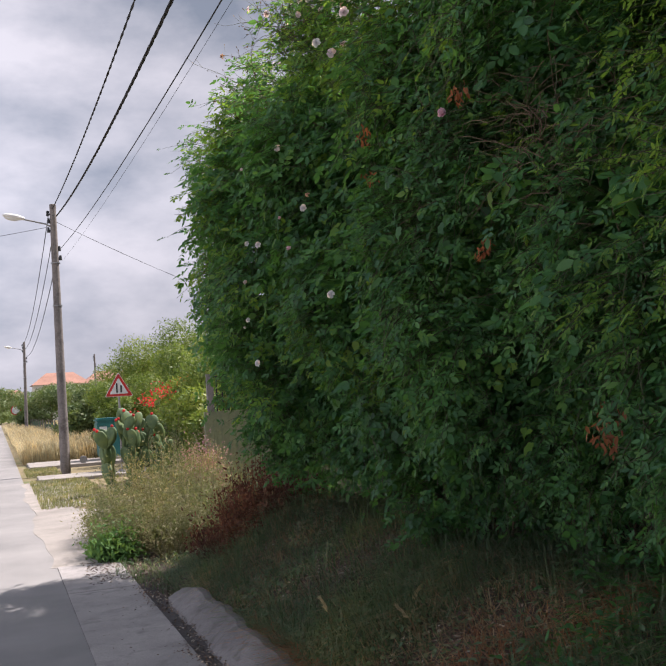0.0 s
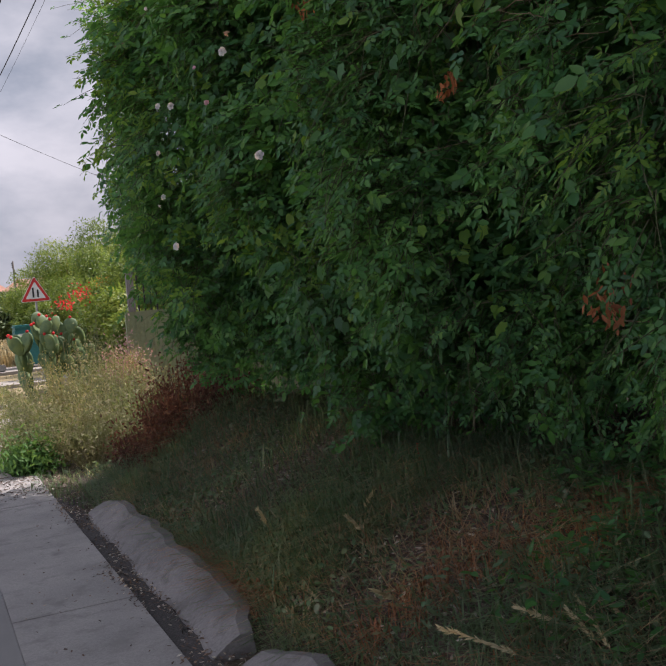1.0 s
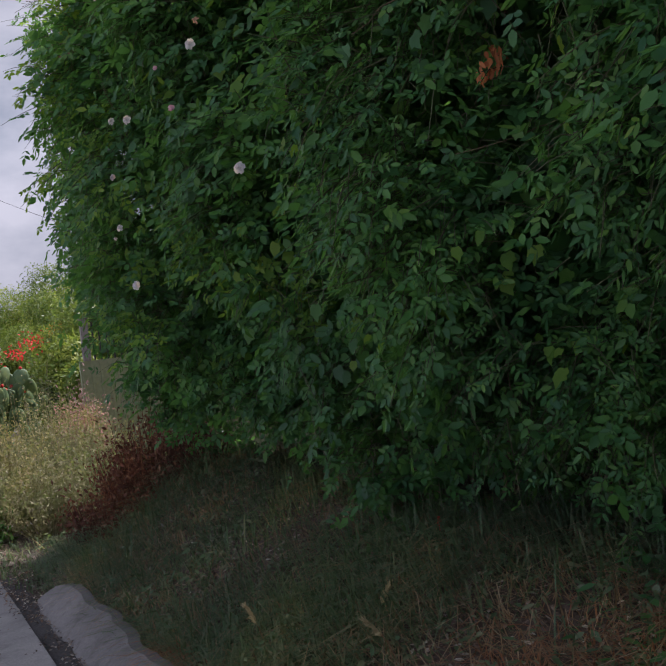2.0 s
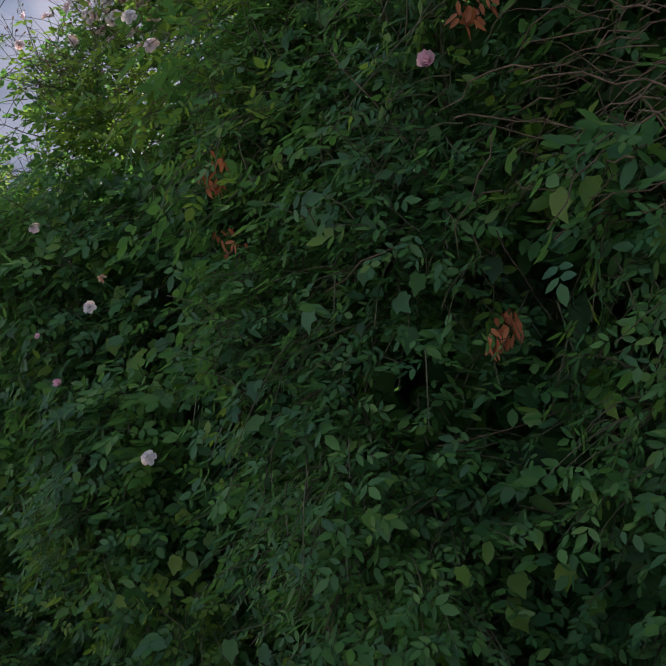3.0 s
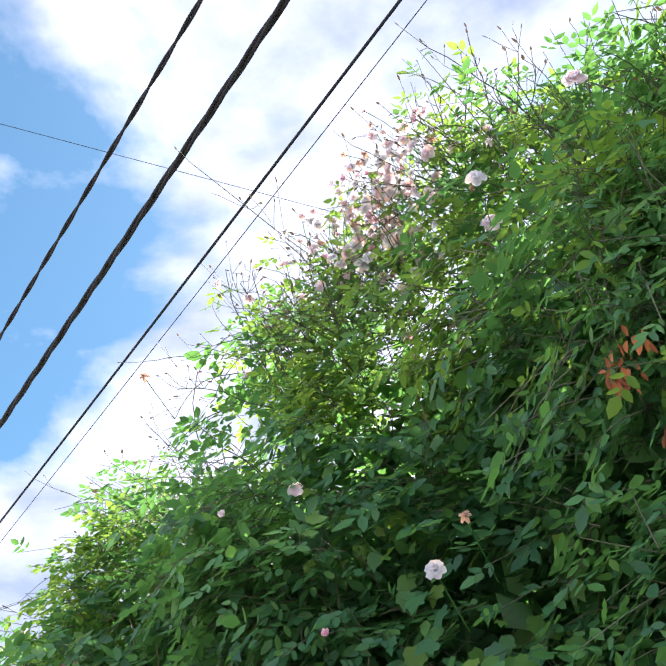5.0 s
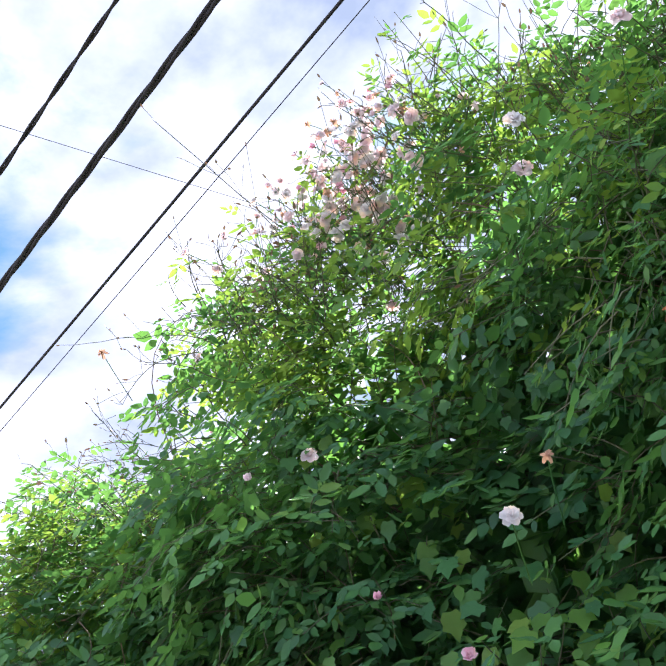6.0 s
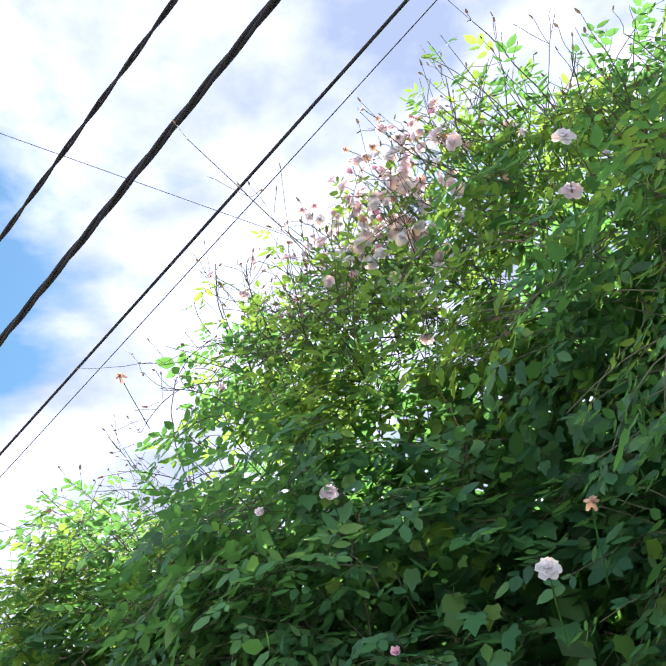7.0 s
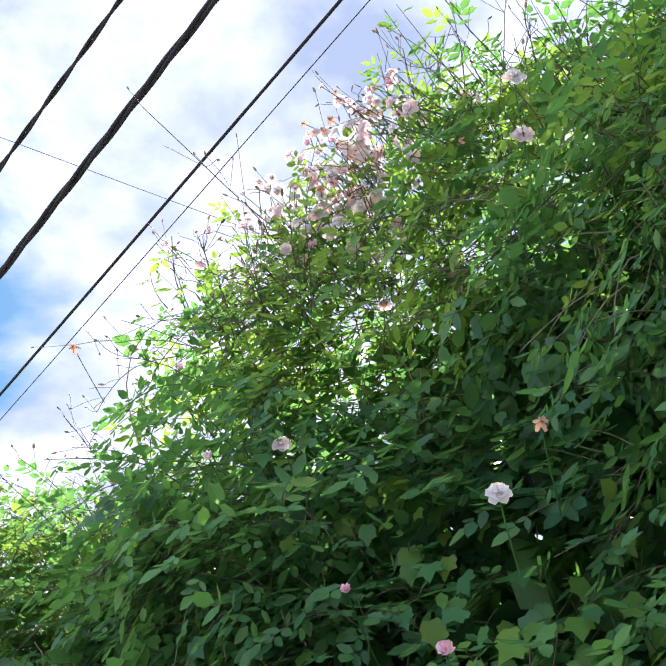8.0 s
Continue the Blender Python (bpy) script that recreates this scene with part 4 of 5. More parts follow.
def scatter_leaves(name, material, base, size, label, category, lift=0.01):
    n = len(base)
    way = spread(n) * [1, 1, 0.25]
    me = leaf_mesh(name, base + [0, 0, lift], way, spread(n) * 0.45 + [0, 0, 1], rng.uniform(0.6, 1.3, n) * size, rng.uniform(0.3, 0.6, n) * size, 0.25, 0.4)
    return tagged(mesh_part(name, me, material), label, category, kind="stuff")


scatter_leaves("leaf_litter", LITTER, on_bank(24000, 1.6, 3.7, 0.3, 8.8), 0.035, "dead leaves lying under the bush", "leaf litter", 0.02)
g = on_bank(6500, 1.0, 1.40, 0.2, 8.6)
g = g[g[:, 0] > 1.14 + 0.05 * np.sin(g[:, 1] * 3.1) + 0.035 * np.sin(g[:, 1] * 8.3 + 1) + rng.normal(0, 0.03, len(g))]
g[:, 2] = np.where(g[:, 0] < 1.142, 0.009, -0.008) + 0.02 * rng.uniform(0, 1, len(g)) * (g[:, 0] > 1.142)
scatter_leaves("gutter_litter", LITTER, g, 0.024, "dark leaf litter lying in the gutter", "leaf litter", 0.004)
g = on_bank(260, 0.45, 1.12, 3.0, 9.3)
g[:, 2] = 0.012
scatter_leaves("fallen_leaves", LITTER, g[rng.uniform(0.3, 1.3, len(g)) < g[:, 0]], 0.022, "scattered dead leaves on the concrete", "leaf litter", 0.003)
g = on_bank(320, 0.75, 1.35, 8.5, 9.8)
g[:, 2] = 0.012
scatter_leaves("dry_leaves", LITTER, g, 0.04, "dry brown leaves on the sunlit edge", "leaf litter", 0.004)
g = patchy(on_bank(9000, 1.55, 3.3, 0.6, 9.3), 2.3, -0.3)
g[:, 2] += rng.uniform(0.0, 0.13, len(g))
scatter_leaves("bank_weeds", GRASS, g, 0.048, "small broad-leaved weeds among the grass", "weeds")
# broad green leaves low on the bank
g = patchy(on_bank(1600, 2.0, 3.2, 1.4, 3.4), 2.7, -0.2)
g[:, 2] += rng.uniform(0.03, 0.22, len(g))
scatter_leaves("bramble_leaves", ROSE_LEAF, g, 0.062, "broad green bramble leaves low on the bank", "bramble")


def plume(where, lean, h):
    """A dry grass ear on its stalk."""
    base = Vector(where)
    ear = thing("grass_ear", where, "bleached feathery grass ear on a dry stalk", "grass", "dry grass ears on the bank")
    t = np.linspace(0, 1, 9)[:, None]
    line = np.array(where) + np.array([0, 0, h]) * t + np.array([*lean, -0.1 * h]) * t**2.2
    v, q = tubes(line[None], np.linspace(0.0022, 0.0012, 9)[None], 4)
    mesh_part("stalk", raw_mesh("stalk", v, q), STRAW, ear)
    n = 110
    s = rng.uniform(0.68, 1.0, n)
    p = np.array(where) + np.array([0, 0, h]) * s[:, None] + np.array([*lean, -0.1 * h]) * s[:, None] ** 2.2
    way = unit(np.array([*lean, 0.3 * h]))
    mesh_part("ear_head", leaf_mesh("ear_head", p, way + rng.normal(0, 0.28, (n, 3)), spread(n), rng.uniform(0.020, 0.036, n), rng.uniform(0.005, 0.009, n)), PALE_STRAW, ear)


for x, y, lx, ly, h in ((1.98, 2.28, 0.16, 0.46, 0.28), (1.97, 2.50, -0.28, 0.40, 0.22), (2.1, 2.62, -0.15, 0.2, 0.16), (2.05, 2.45, 0.02, 0.25, 0.2), (2.12, 2.3, 0.1, 0.45, 0.2),
                        (2.05, 4.1, -0.1, 0.03, 0.26), (2.10, 4.35, 0.1, 0.02, 0.24), (1.9, 3.5, -0.15, 0.0, 0.22), (1.85, 4.9, -0.06, 0.04, 0.3)):
    plume((x, y, float(ground_z(x, y)) - 0.01), (lx, ly), h)

bm = bmesh.new()
tz = float(ground_z(2.62, 4.6))
box(bm, (2.611, 4.592, tz - 0.01), (2.616, 4.602, tz + 0.07), 0.001)
box(bm, (2.607, 4.588, tz + 0.065), (2.620, 4.606, tz + 0.10), 0.003)
tagged(part("marker_peg", bm, RED_TAG), "small bright red plastic peg stuck in the bank", "marker")

# ---------------------------------------------------------------- weeds and shrubs at the end of the bush


def twiggy(name, where, radius, height, stems, leaf_count, leaf, materials, label, category, group="", stem_r=0.004):
    """A bushy weed: many stems fanning out of the ground, with small leaves or seed heads."""
    top = thing(name, where, label, category, group)
    w = np.array(where)
    d = rng.normal(0, 1, (stems, 2))
    d = d / np.maximum(np.linalg.norm(d, axis=1, keepdims=True), 1) * 1.0
    h = height * rng.uniform(0.55, 1.08, stems) * (1 - 0.35 * np.linalg.norm(d, axis=1))
    t = np.linspace(0, 1, 6)[None, :, None]
    end = np.concatenate([d * radius, h[:, None]], 1)
    start = np.concatenate([d * radius * 0.25, np.full((stems, 1), -0.03)], 1)
    bow = np.concatenate([d * radius * 0.25, np.zeros((stems, 1))], 1)
    path = w + start[:, None] * (1 - t) + end[:, None] * t + bow[:, None] * (4 * t * (1 - t)) * 0.5
    path += rng.normal(0, 0.012, path.shape)
    v, q = tubes(path, np.linspace(1, 0.4, 6)[None] * stem_r * np.ones((stems, 1)), 4)
    tagged(mesh_part("stemwork", raw_mesh("stemwork", v, q), materials[0], top), kind="stuff")
    i = rng.integers(0, stems, leaf_count)
    s = rng.uniform(0.25, 1.0, leaf_count) ** 0.7
    k0 = np.minimum((s * 5).astype(int), 4)
    f = (s * 5 - k0)[:, None]
    p = path[i, k0] * (1 - f) + path[i, k0 + 1] * f + rng.normal(0, 0.03, (leaf_count, 3)) * (1 + 2 * s[:, None])
    way = spread(leaf_count) + [0, 0, 0.4]
    tagged(mesh_part("leafage", leaf_mesh("leafage", p, way, spread(leaf_count) + [0, 0, 0.5], rng.uniform(0.6, 1.4, leaf_count) * leaf, rng.uniform(0.25, 0.55, leaf_count) * leaf), materials[1], top), kind="stuff")
    return top


for x, y, r, h in ((1.30, 10.2, 0.42, 0.85), (1.70, 10.8, 0.55, 1.35), (2.2, 10.5, 0.55, 1.55), (2.15, 11.6, 0.6, 1.85), (1.6, 11.8, 0.5, 1.35), (1.3, 11.2, 0.4, 0.9), (1.75, 9.8, 0.42, 1.0), (2.3, 9.6, 0.45, 1.15)):
    twiggy("weed_bush", (x, y, -0.03), r, h * (0.85 if x < 1.8 else 0.90), 130, 5200, 0.031, (WEED, WEED), "sunlit bushy pale olive weed going to seed", "weed", "pale weeds by the road")
for x, y, r, h in ((1.06, 9.8, 0.14, 0.40), (1.2, 9.9, 0.16, 0.42), (1.04, 10.15, 0.13, 0.3)):
    twiggy("green_weed", (x, y, -0.03), r, h, 60, 900, 0.06, (WEED_GREEN, WEED_GREEN), "bright green weed tuft at the road edge", "weed", "green weeds by the road")
for x, y, z, r, h in ((2.38, 8.45, 0.12, 0.42, 1.08), (2.64, 8.6, 0.15, 0.42, 1.2), (2.05, 8.3, 0.02, 0.36, 0.62), (2.52, 8.2, 0.2, 0.4, 0.85)):
    twiggy("dead_shrub", (x, y, z), r, h, 190, 2600, 0.042, (RUSSET, RUSSET), "dead dark russet shrub heaped at the bush's foot", "shrub", "dead shrubs", 0.005)
twiggy("dusky_shrub", (2.78, 12.9, -0.03), 0.24, 1.42, 70, 4200, 0.045, (DUSKY, DUSKY), "dusky pink flowering shrub among the weeds", "shrub")

for x, y, r, h in ((2.95, 9.3, 0.5, 0.85), (3.0, 8.9, 0.4, 0.9)):
    twiggy("understory_shrub", (x, y, -0.03), r, h, 90, 2600, 0.06, (BARK, ROSE_LEAF), "dark green shrub under the end of the rose bush", "shrub", "understory shrubs")

# wall and pillar behind the weeds
garden_wall = thing("garden_wall", (4.6, 13.5, 0), "olive ribbed metal gate panel beside a grey pillar", "wall", kind="structure")
bm = bmesh.new()
box(bm, (2.96, 13.47, -0.1), (8.0, 13.53, 1.50))
part("panel", bm, GATE_PAINT, garden_wall)
for i in range(40):
    bm = bmesh.new()
    box(bm, (2.98 + i * 0.12, 13.452, 0.02), (2.98 + i * 0.12 + 0.035, 13.472, 1.47), 0.004)
    part("rib", bm, GATE_PAINT, garden_wall)
bm = bmesh.new()
box(bm, (3.02, 13.45, 1.50), (3.12, 13.55, 2.05), 0.01)
part("pillar", bm, OLD_CONCRETE, garden_wall)
bm = bmesh.new()
box(bm, (3.01, 13.44, 2.05), (3.13, 13.56, 2.08), 0.008)
part("capstone", bm, OLD_CONCRETE, garden_wall)
for i in range(14):
    bm = bmesh.new()
    box(bm, (3.16 + i * 0.09, 13.485, 1.50), (3.185 + i * 0.09, 13.50, 2.02), 0.003)
    part("bar", bm, BLACK_PAINT, garden_wall)
bm = bmesh.new()
box(bm, (3.125, 13.482, 2.02), (4.6, 13.503, 2.05), 0.003)
part("rail", bm, BLACK_PAINT, garden_wall)


def prickly_pear(where):
    top = thing("prickly_pear", where, "tall grey-green prickly pear cactus with red buds", "cactus")
    r = random.Random(5)
    w = Vector(where)
    tips = [(w + Vector((dx, dy, -0.05)), 0) for dx, dy in ((0, 0), (0.35, 0.1), (-0.12, -0.05), (0.6, 0.2), (0.85, 0.3))]
    count = 0
    while tips and count < 62:
        foot, level = tips.pop(0)
        long, wide = r.uniform(0.30, 0.44), r.uniform(0.19, 0.26)
        lean = Euler((r.uniform(-0.35, 0.35), r.uniform(-0.55, 0.55), r.uniform(-1.0, 1.0)))
        bm = bmesh.new()
        bmesh.ops.create_uvsphere(bm, u_segments=14, v_segments=9, radius=0.5)
        for vert in bm.verts:
            up = vert.co.z + 0.5
            vert.co = Vector((vert.co.x * wide * (0.72 + 0.5 * up), vert.co.y * 0.075, up * long))
            vert.co = lean.to_matrix() @ vert.co + foot
        part("pad", bm, CACTUS, top, "", True)
        count += 1
        if level < 5:
            for _ in range(r.choice((1, 2, 2)) if level < 3 else 1):
                side = lean.to_matrix() @ Vector((r.uniform(-0.4, 0.4) * wide, 0, long * r.uniform(0.8, 0.96)))
                tips.append((foot + side, level + 1))
        if level > 2 and r.random() < 0.5:
            bm = bmesh.new()
            bmesh.ops.create_uvsphere(bm, u_segments=8, v_segments=6, radius=0.03, matrix=Matrix.Translation(foot + lean.to_matrix() @ Vector((0, 0, long * 1.03))))
            part("bud", bm, RED_FLOWER, top, "red bud", True)


prickly_pear((2.2, 17.5, 0))

# ---------------------------------------------------------------- sign, bin and small things down the road


def warning_sign(x, y, z0):
    top = thing("warning_sign", (x, y, 0), "triangular red and white warning sign on a grey post", "road sign")
    line = np.array([[(x, y + 0.03, -0.3), (x, y + 0.03, 1.2), (x, y + 0.03, z0 + 0.55)]])
    v, q = tubes(line, np.full((1, 3), 0.028), 10)
    mesh_part("post", raw_mesh("post", v, q, True), IRON, top)
    s, h = 0.37, 0.64

    def plate(name, scale, yy, thick, material, parent):
        bm = bmesh.new()
        cz = z0 + h / 3
        ring = []
        for a in range(3):
            corner = Vector((math.sin(a * 2 * math.pi / 3) * 0.427 * scale, math.cos(a * 2 * math.pi / 3) * 0.427 * scale))
            for b in (-0.55, 0, 0.55):
                turn = a * 2 * math.pi / 3 + b
                ring.append((x + corner.x * 0.9 + math.sin(turn) * 0.035 * scale, cz + corner.y * 0.9 + math.cos(turn) * 0.035 * scale))
        front = [bm.verts.new((px, yy, pz)) for px, pz in ring]
        rear = [bm.verts.new((px, yy + thick, pz)) for px, pz in ring]
        bm.faces.new(front)
        bm.faces.new(rear[::-1])
        for i in range(len(ring)):
            bm.faces.new((front[i], rear[i], rear[(i + 1) % len(ring)], front[(i + 1) % len(ring)]))
        bmesh.ops.recalc_face_normals(bm, faces=bm.faces[:])
        return part(name, bm, material, parent)

    plate("rim", 1.0, y - 0.004, 0.012, WHITE_PAINT, top)
    border = plate("border", 0.95, y - 0.009, 0.004, RED_PAINT, top)
    face = plate("face", 0.66, y - 0.014, 0.004, WHITE_PAINT, border)
    for dx, w, h0, h1 in ((-0.055, 0.045, 0.10, 0.36), (0.06, 0.045, 0.10, 0.30)):
        bm = bmesh.new()
        box(bm, (x + dx - w / 2, y - 0.019, z0 + h0), (x + dx + w / 2, y - 0.015, z0 + h1), 0.004)
        part("symbol", bm, BLACK_PAINT, border)


warning_sign(3.13, 25.15, 1.95)

waste_bin = thing("waste_bin", (3.3, 29, 0.06), "teal plastic waste container with a white label", "bin")
bm = bmesh.new()
made = box(bm, (2.85, 28.7, 0.14), (3.75, 29.5, 1.22), 0.03)
for vert in bm.verts:
    if vert.co.z < 0.4:
        vert.co.x = 3.3 + (vert.co.x - 3.3) * 0.86
part("body", bm, TEAL, waste_bin)
bm = bmesh.new()
box(bm, (2.82, 28.66, 1.22), (3.78, 29.54, 1.34), 0.05)
part("lid", bm, TEAL, waste_bin)
bm = bmesh.new()
box(bm, (2.93, 28.69, 0.82), (3.15, 28.70, 1.08))
part("label_plate", bm, WHITE_PAINT, waste_bin, "white rectangular label")
for dx in (2.98, 3.62):
    bm = bmesh.new()
    bmesh.ops.create_cone(bm, cap_ends=True, segments=14, radius1=0.08, radius2=0.08, depth=0.05, matrix=Matrix.LocRotScale((dx, 28.85, 0.14), Euler((0, radians(90), 0)), None))
    part("wheel", bm, BLACK_PAINT, waste_bin)

bm = bmesh.new()
box(bm, (2.25, 27.9, 0.06), (2.45, 28.1, 0.26), 0.03)
tagged(part("stone_block", bm, GREY_PLASTER), "small grey stone block standing on the concrete slab", "stone")


# ---------------------------------------------------------------- hedges, trees and the distance
def crown_mesh(name, blobs, per, leaf):
    pts, face = [], []
    for c, r in blobs:
        d = spread(per)
        rad = rng.uniform(0.55, 1.08, (per, 1)) * (1 + 0.18 * np.sin(5 * d[:, :1] + c[0]) * np.sin(4 * d[:, 1:2] + c[1]))
        pts.append(np.array(c) + d * rad * np.array(r))
        face.append(d + [0, 0, 0.5])
    pts, face = np.concatenate(pts), np.concatenate(face)
    n = len(pts)
    return leaf_mesh(name, pts, spread(n) + [0, 0, -0.1], face + spread(n) * 0.6, rng.uniform(0.6, 1.3, n) * leaf, rng.uniform(0.35, 0.6, n) * leaf, simple=True)


def tree(name, x, y, h, w, leaf, per, material, label, category, group, trunk=0.35, n_blobs=9):
    z = float(ground_z(x, y))
    top = thing(name, (x, y, z), label, category, group)
    t = np.linspace(0, 1, 6)[:, None]
    line = np.array([x, y, z - 0.1]) + np.array([0.05 * w, 0, h * 0.75]) * t + np.sin(t * 4) * [0.04 * w, 0.03 * w, 0]
    v, q = tubes(line[None], np.linspace(0.035 * h, 0.010 * h, 6)[None], 8)
    mesh_part("trunk", raw_mesh("trunk", v, q, True), TRUNK, top)
    blobs = []
    for i in range(n_blobs):
        a = i * 2.4 + x
        lift = rng.uniform(trunk, 0.86)
        rad = w * 0.5 * math.sqrt(max(0.15, 1 - ((lift - 0.55) / 0.6) ** 2))
        blobs.append(((x + math.cos(a) * rad * 0.7, y + math.sin(a) * rad * 0.7, z + lift * h), (w * rng.uniform(0.2, 0.32), w * rng.uniform(0.2, 0.32), h * rng.uniform(0.12, 0.2))))
    limbs = np.array([[line[3] * (1 - s) + np.array(b[0]) * s for s in (0, 0.4, 0.8)] for b in blobs])
    v, q = tubes(limbs, np.array([[0.012 * h, 0.008 * h, 0.003 * h]] * len(blobs)), 5)
    tagged(mesh_part("limb_wood", raw_mesh("limb_wood", v, q, True), TRUNK, top), kind="stuff")
    tagged(mesh_part("crown", crown_mesh("crown", blobs, per, leaf), material, top), kind="stuff")
    return top


HEDGE = "tall sunlit yellow-green garden shrub"
for x, y, h, w in ((4.6, 20.5, 2.6, 2.2), (5.4, 24.5, 3.6, 2.8), (6.3, 27.5, 4.2, 3.4), (7.2, 31, 4.9, 4.0), (5.9, 33.5, 4.5, 3.8), (5.0, 19, 3.0, 2.4), (3.7, 15.2, 2.2, 1.8), (4.6, 16.5, 2.9, 2.2), (6.5, 22, 4.0, 3.2), (5.3, 36, 3.8, 3.6), (4.2, 32.5, 2.6, 2.4), (7.5, 17.5, 3.4, 3.0)):
    tree("garden_shrub", x, y, h, w, 0.085, 2200, HEDGE_LEAF, HEDGE, "shrub", "garden shrubs", 0.15, 11)
for x, y, z, material, label in ((3.35, 19.5, 1.95, RED_FLOWER, "bright red flowers"), (3.0, 19.2, 1.75, RED_FLOWER, "bright red flowers"), (4.0, 20.0, 2.15, ORANGE_FLOWER, "orange flowers"), (4.15, 20.2, 1.75, ORANGE_FLOWER, "orange flowers"), (4.25, 20.1, 1.4, RED_FLOWER, "red flowers")):
    base = np.array((x, y, z)) + rng.normal(0, 1, (90, 3)) * (0.12, 0.12, 0.09)
    ob = mesh_part("flowering_spray", leaf_mesh("flowering_spray", base, spread(90), spread(90), rng.uniform(0.035, 0.06, 90), rng.uniform(0.03, 0.045, 90)), material)
    tagged(ob, "cluster of " + label + " on a garden shrub", "flowers", kind="stuff")
twiggy("flower_shrub", (3.3, 19.4, -0.03), 0.5, 1.85, 70, 1800, 0.08, (BARK, TREE_LEAF), "leafy garden shrub bearing red flowers", "shrub")
twiggy("flower_shrub", (4.1, 20.1, -0.03), 0.55, 2.1, 70, 1800, 0.08, (BARK, HEDGE_LEAF), "leafy garden shrub bearing orange flowers", "shrub")
grow("verge_grass", WEED, np.concatenate([np.stack([rng.uniform(0.62, 1.9, 5000), rng.uniform(15.8, 22.2, 5000), np.full(5000, 0.0)], -1), np.stack([rng.uniform(0.62, 1.5, 1500), rng.uniform(24, 27.5, 1500), np.full(1500, 0.0)], -1)]), 0.10, 0.006, 0.7, "short yellowing grass on the sunny verge", "grass")
g = np.stack([rng.uniform(0.7, 3.8, 16000), 30.5 + 60 * rng.uniform(0, 1, 16000) ** 1.6, np.full(16000, -0.02)], -1)
grow("dry_grass", PALE_STRAW, g, 0.85, 0.012, 0.5, "tall pale dry grass along the road", "grass")
g = np.stack([rng.uniform(3.0, 30, 9000), rng.uniform(38, 110, 9000), np.full(9000, -0.02)], -1)
grow("field_grass", PALE_STRAW, g, 0.7, 0.03, 0.5, "dry grass of a field behind the verge", "grass")
for x, y, h, w in ((3.6, 42, 2.2, 2.4), (5.0, 46, 2.8, 3.4), (8.5, 50, 4.2, 4.5), (12, 55, 5.5, 6), (6.5, 62, 4.0, 5), (3.9, 78, 4.6, 6), (-1.5, 100, 5.5, 8), (10, 85, 5.5, 8), (16, 75, 6.5, 8), (5.5, 110, 6, 9), (14, 118, 7.5, 10), (22, 95, 7, 10), (-9, 120, 7, 11), (0.5, 150, 7.5, 12), (24, 140, 8, 12), (-4.6, 70, 4, 4), (-14, 90, 6, 8)):
    tree("roadside_tree", x, y, h * (0.8 if y > 60 else 1.0), w * 0.85, 0.11 + y * 0.0016, 1000, TREE_LEAF, "round-headed green tree beyond the field", "tree", "trees in the distance", 0.25, 9)


def house(x, y, w, d, h, label):
    z = float(ground_z(x, y))
    top = thing("house", (x, y, z), label, "house", "houses in the distance")
    bm = bmesh.new()
    box(bm, (x - w / 2, y - d / 2, z - 0.3), (x + w / 2, y + d / 2, z + h))
    part("wall", bm, WHITE_WALL, top)
    bm = bmesh.new()
    e = 0.4
    base = [bm.verts.new(p) for p in ((x - w / 2 - e, y - d / 2 - e, z + h), (x + w / 2 + e, y - d / 2 - e, z + h), (x + w / 2 + e, y + d / 2 + e, z + h), (x - w / 2 - e, y + d / 2 + e, z + h))]
    ridge = [bm.verts.new((x - w / 4, y, z + h + d * 0.26)), bm.verts.new((x + w / 4, y, z + h + d * 0.26))]
    bm.faces.new(base[::-1])
    for f in ((base[0], base[1], ridge[1], ridge[0]), (base[2], base[3], ridge[0], ridge[1]), (base[1], base[2], ridge[1]), (base[3], base[0], ridge[0])):
        bm.faces.new(f)
    part("roof", bm, ROOF_TILE, top, "orange clay tile roof")
    for i in range(3):
        cx = x - w / 2 + w * (i + 0.5) / 3
        bm = bmesh.new()
        box(bm, (cx - 0.55, y - d / 2 - 0.06, z + h * 0.35), (cx + 0.55, y - d / 2 + 0.02, z + h * 0.75))
        win = part("window", bm, WHITE_PAINT, top)
        bm = bmesh.new()
        box(bm, (cx - 0.47, y - d / 2 - 0.075, z + h * 0.35 + 0.08), (cx + 0.47, y - d / 2 - 0.062, z + h * 0.75 - 0.08))
        part("pane", bm, DARK_GLASS, win)


for x, y, w, d, h in ((10.5, 165, 9, 8, 6.0), (22, 190, 11, 9, 6), (36, 220, 14, 10, 6), (4.5, 330, 12, 9, 7)):
    house(x, y, w, d, h, "white distant house with an orange tiled roof")

utility_pole(11, 110, 8, 0.0, "far thin grey pole above the trees", False)

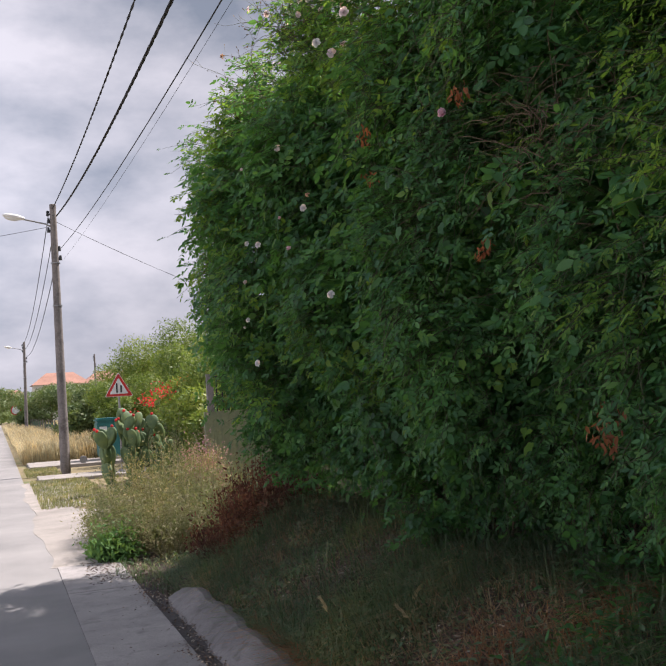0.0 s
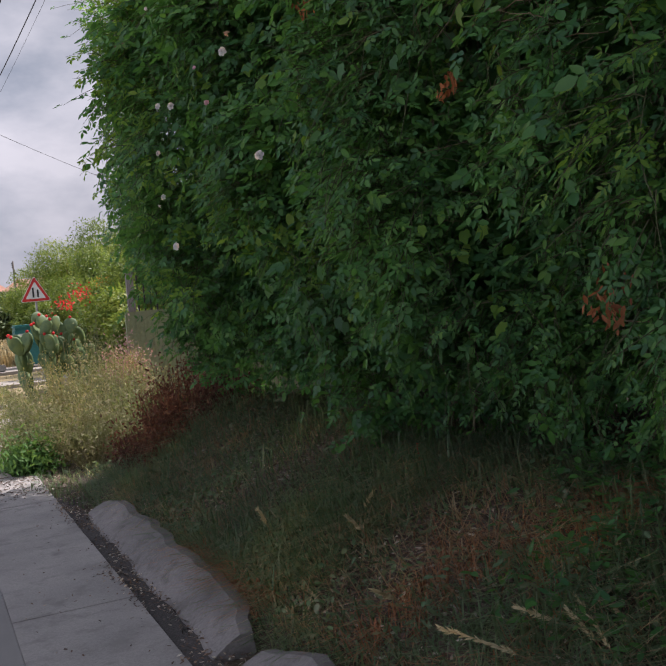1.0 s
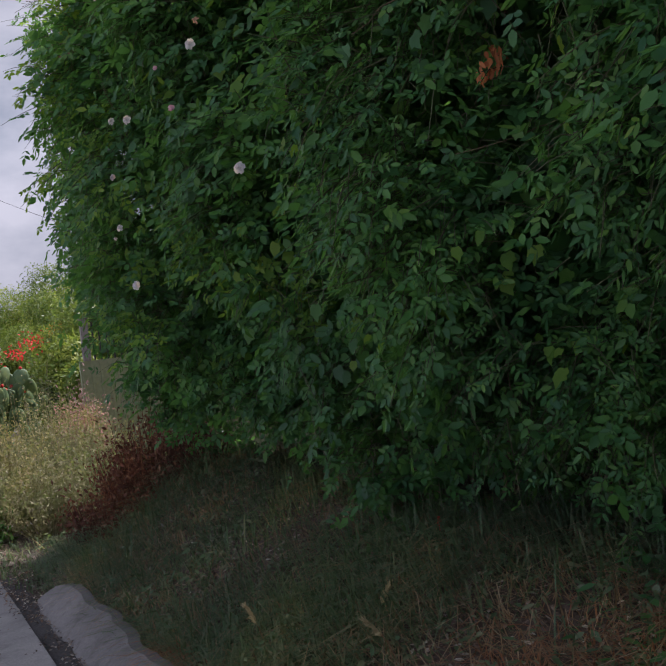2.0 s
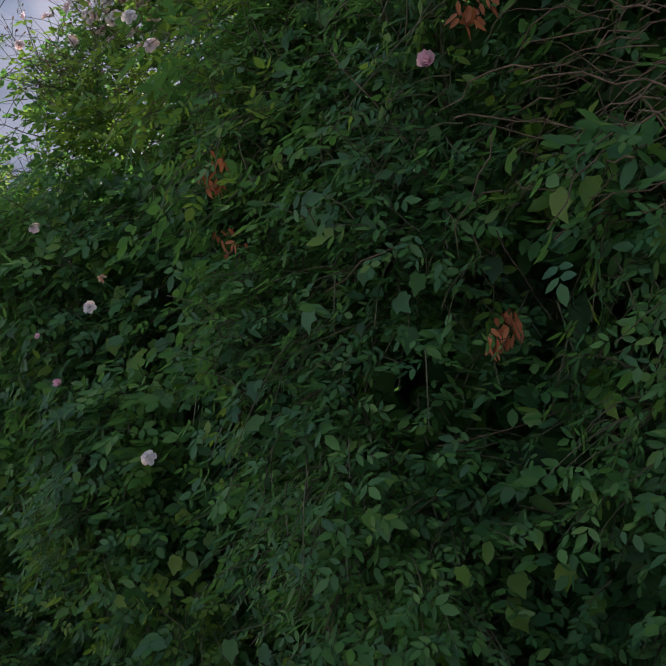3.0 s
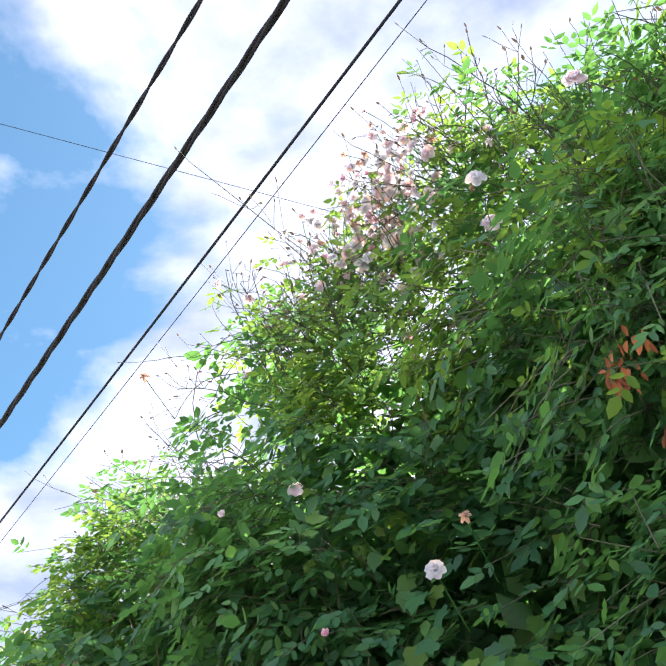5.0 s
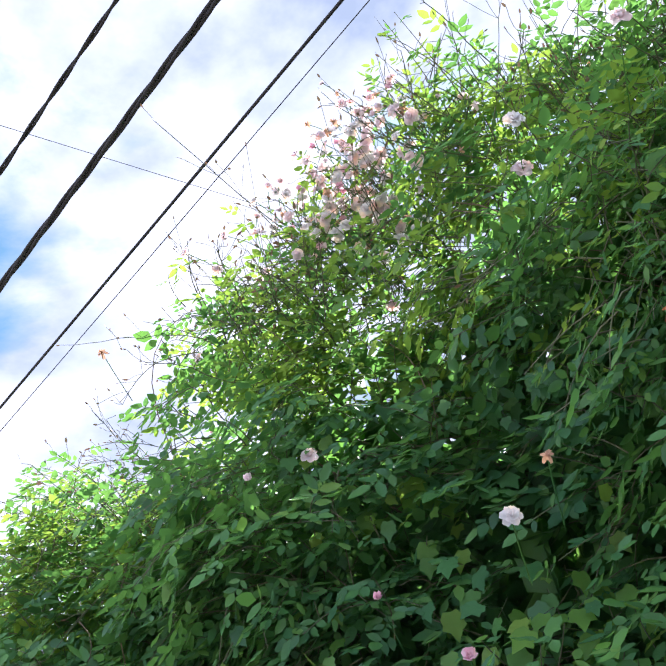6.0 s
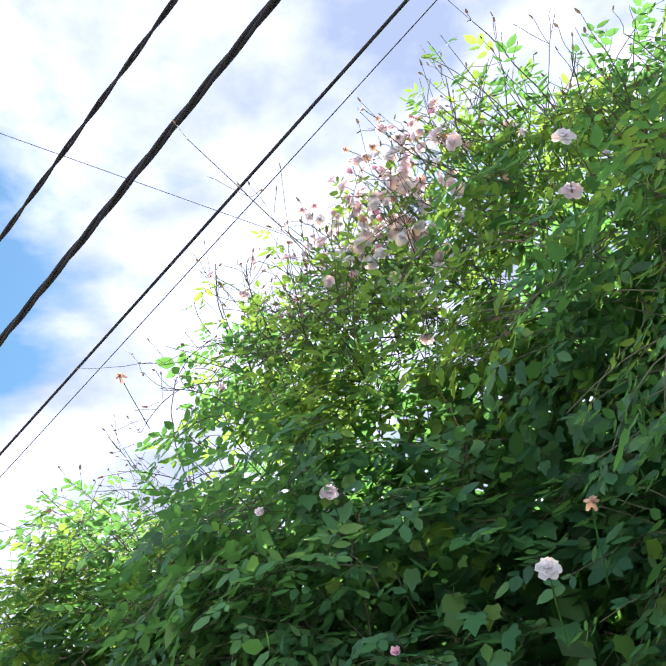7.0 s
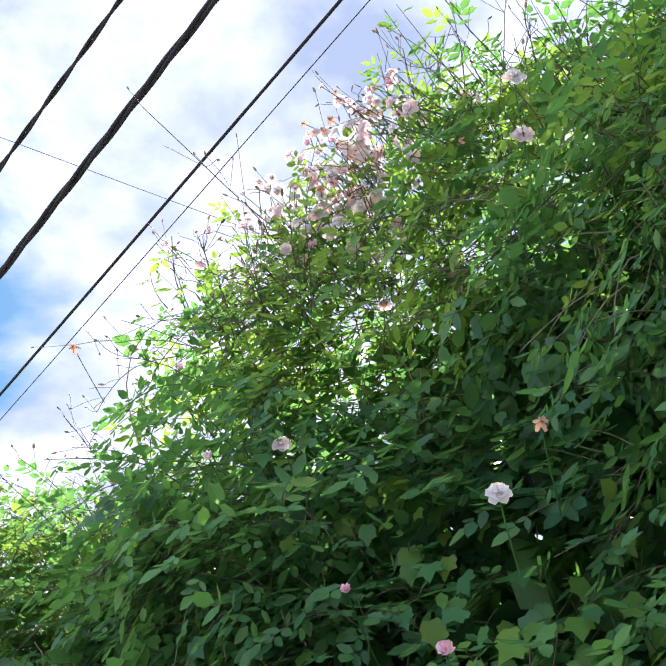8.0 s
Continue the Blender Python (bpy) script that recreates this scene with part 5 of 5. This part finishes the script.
round_sign = thing("round_sign", (1.5, 80, 0), "small round white and red sign beside the road", "road sign")
v, q = tubes(np.array([[(1.5, 80.04, -0.3), (1.5, 80.04, 1.0), (1.5, 80.04, 2.1)]]), np.full((1, 3), 0.03), 8)
mesh_part("post", raw_mesh("post", v, q, True), IRON, round_sign)
for name, r, y, material in (("rim", 0.42, 80.0, RED_PAINT), ("face", 0.33, 79.985, WHITE_PAINT)):
    bm = bmesh.new()
    bmesh.ops.create_cone(bm, cap_ends=True, segments=24, radius1=r, radius2=r, depth=0.014, matrix=Matrix.LocRotScale((1.5, y, 1.9), Euler((radians(90), 0, 0)), None))
    part(name, bm, material, round_sign)

netting = thing("netting_fence", (2.85, 60, 0), "sagging dark green netting fence along the field", "fence")
fy = np.linspace(49, 78, 13)
fx = 2.95 - 0.018 * (fy - 49)
for x, y in zip(fx, fy):
    bm = bmesh.new()
    box(bm, (x - 0.03, y - 0.03, -0.1), (x + 0.03, y + 0.03, 1.15), 0.006)
    part("post", bm, POLE_WOOD, netting)
for i in range(len(fy) - 1):
    bm = bmesh.new()
    rows = []
    for u in np.linspace(0, 1, 7):
        x, y = fx[i] * (1 - u) + fx[i + 1] * u, fy[i] * (1 - u) + fy[i + 1] * u
        rows.append([bm.verts.new((x + 0.035 + d + 0.05 * math.sin(u * math.pi + i) * z, y, z)) for z in (0.03, 0.5, 1.05 - 0.18 * math.sin(u * math.pi)) for d in (0.0, 0.008)])
    for a, b in zip(rows, rows[1:]):
        for c, d in ((0, 2), (2, 4), (3, 1), (5, 3), (4, 5)):
            bm.faces.new((a[c], a[d], b[d], b[c]))
    part("netting", bm, SIGN_GREEN, netting)
bm = bmesh.new()
box(bm, (2.66, 55.3, -0.05), (3.02, 55.42, 0.34), 0.02)
tagged(part("marker_stone", bm, WHITE_PAINT), "small white marker stone at the field's edge", "stone")

n = 130
far = np.stack([rng.uniform(-260, 420, n), rng.uniform(250, 620, n)], -1)
blobs = [((x, y, 2.5 + rng.uniform(0, 5)), (rng.uniform(6, 13), 6, rng.uniform(3.5, 6.5))) for x, y in far]
tagged(mesh_part("far_woods", crown_mesh("far_woods", blobs, 260, 1.6), TREE_LEAF), "low wooded skyline in the distance", "woods", kind="stuff")
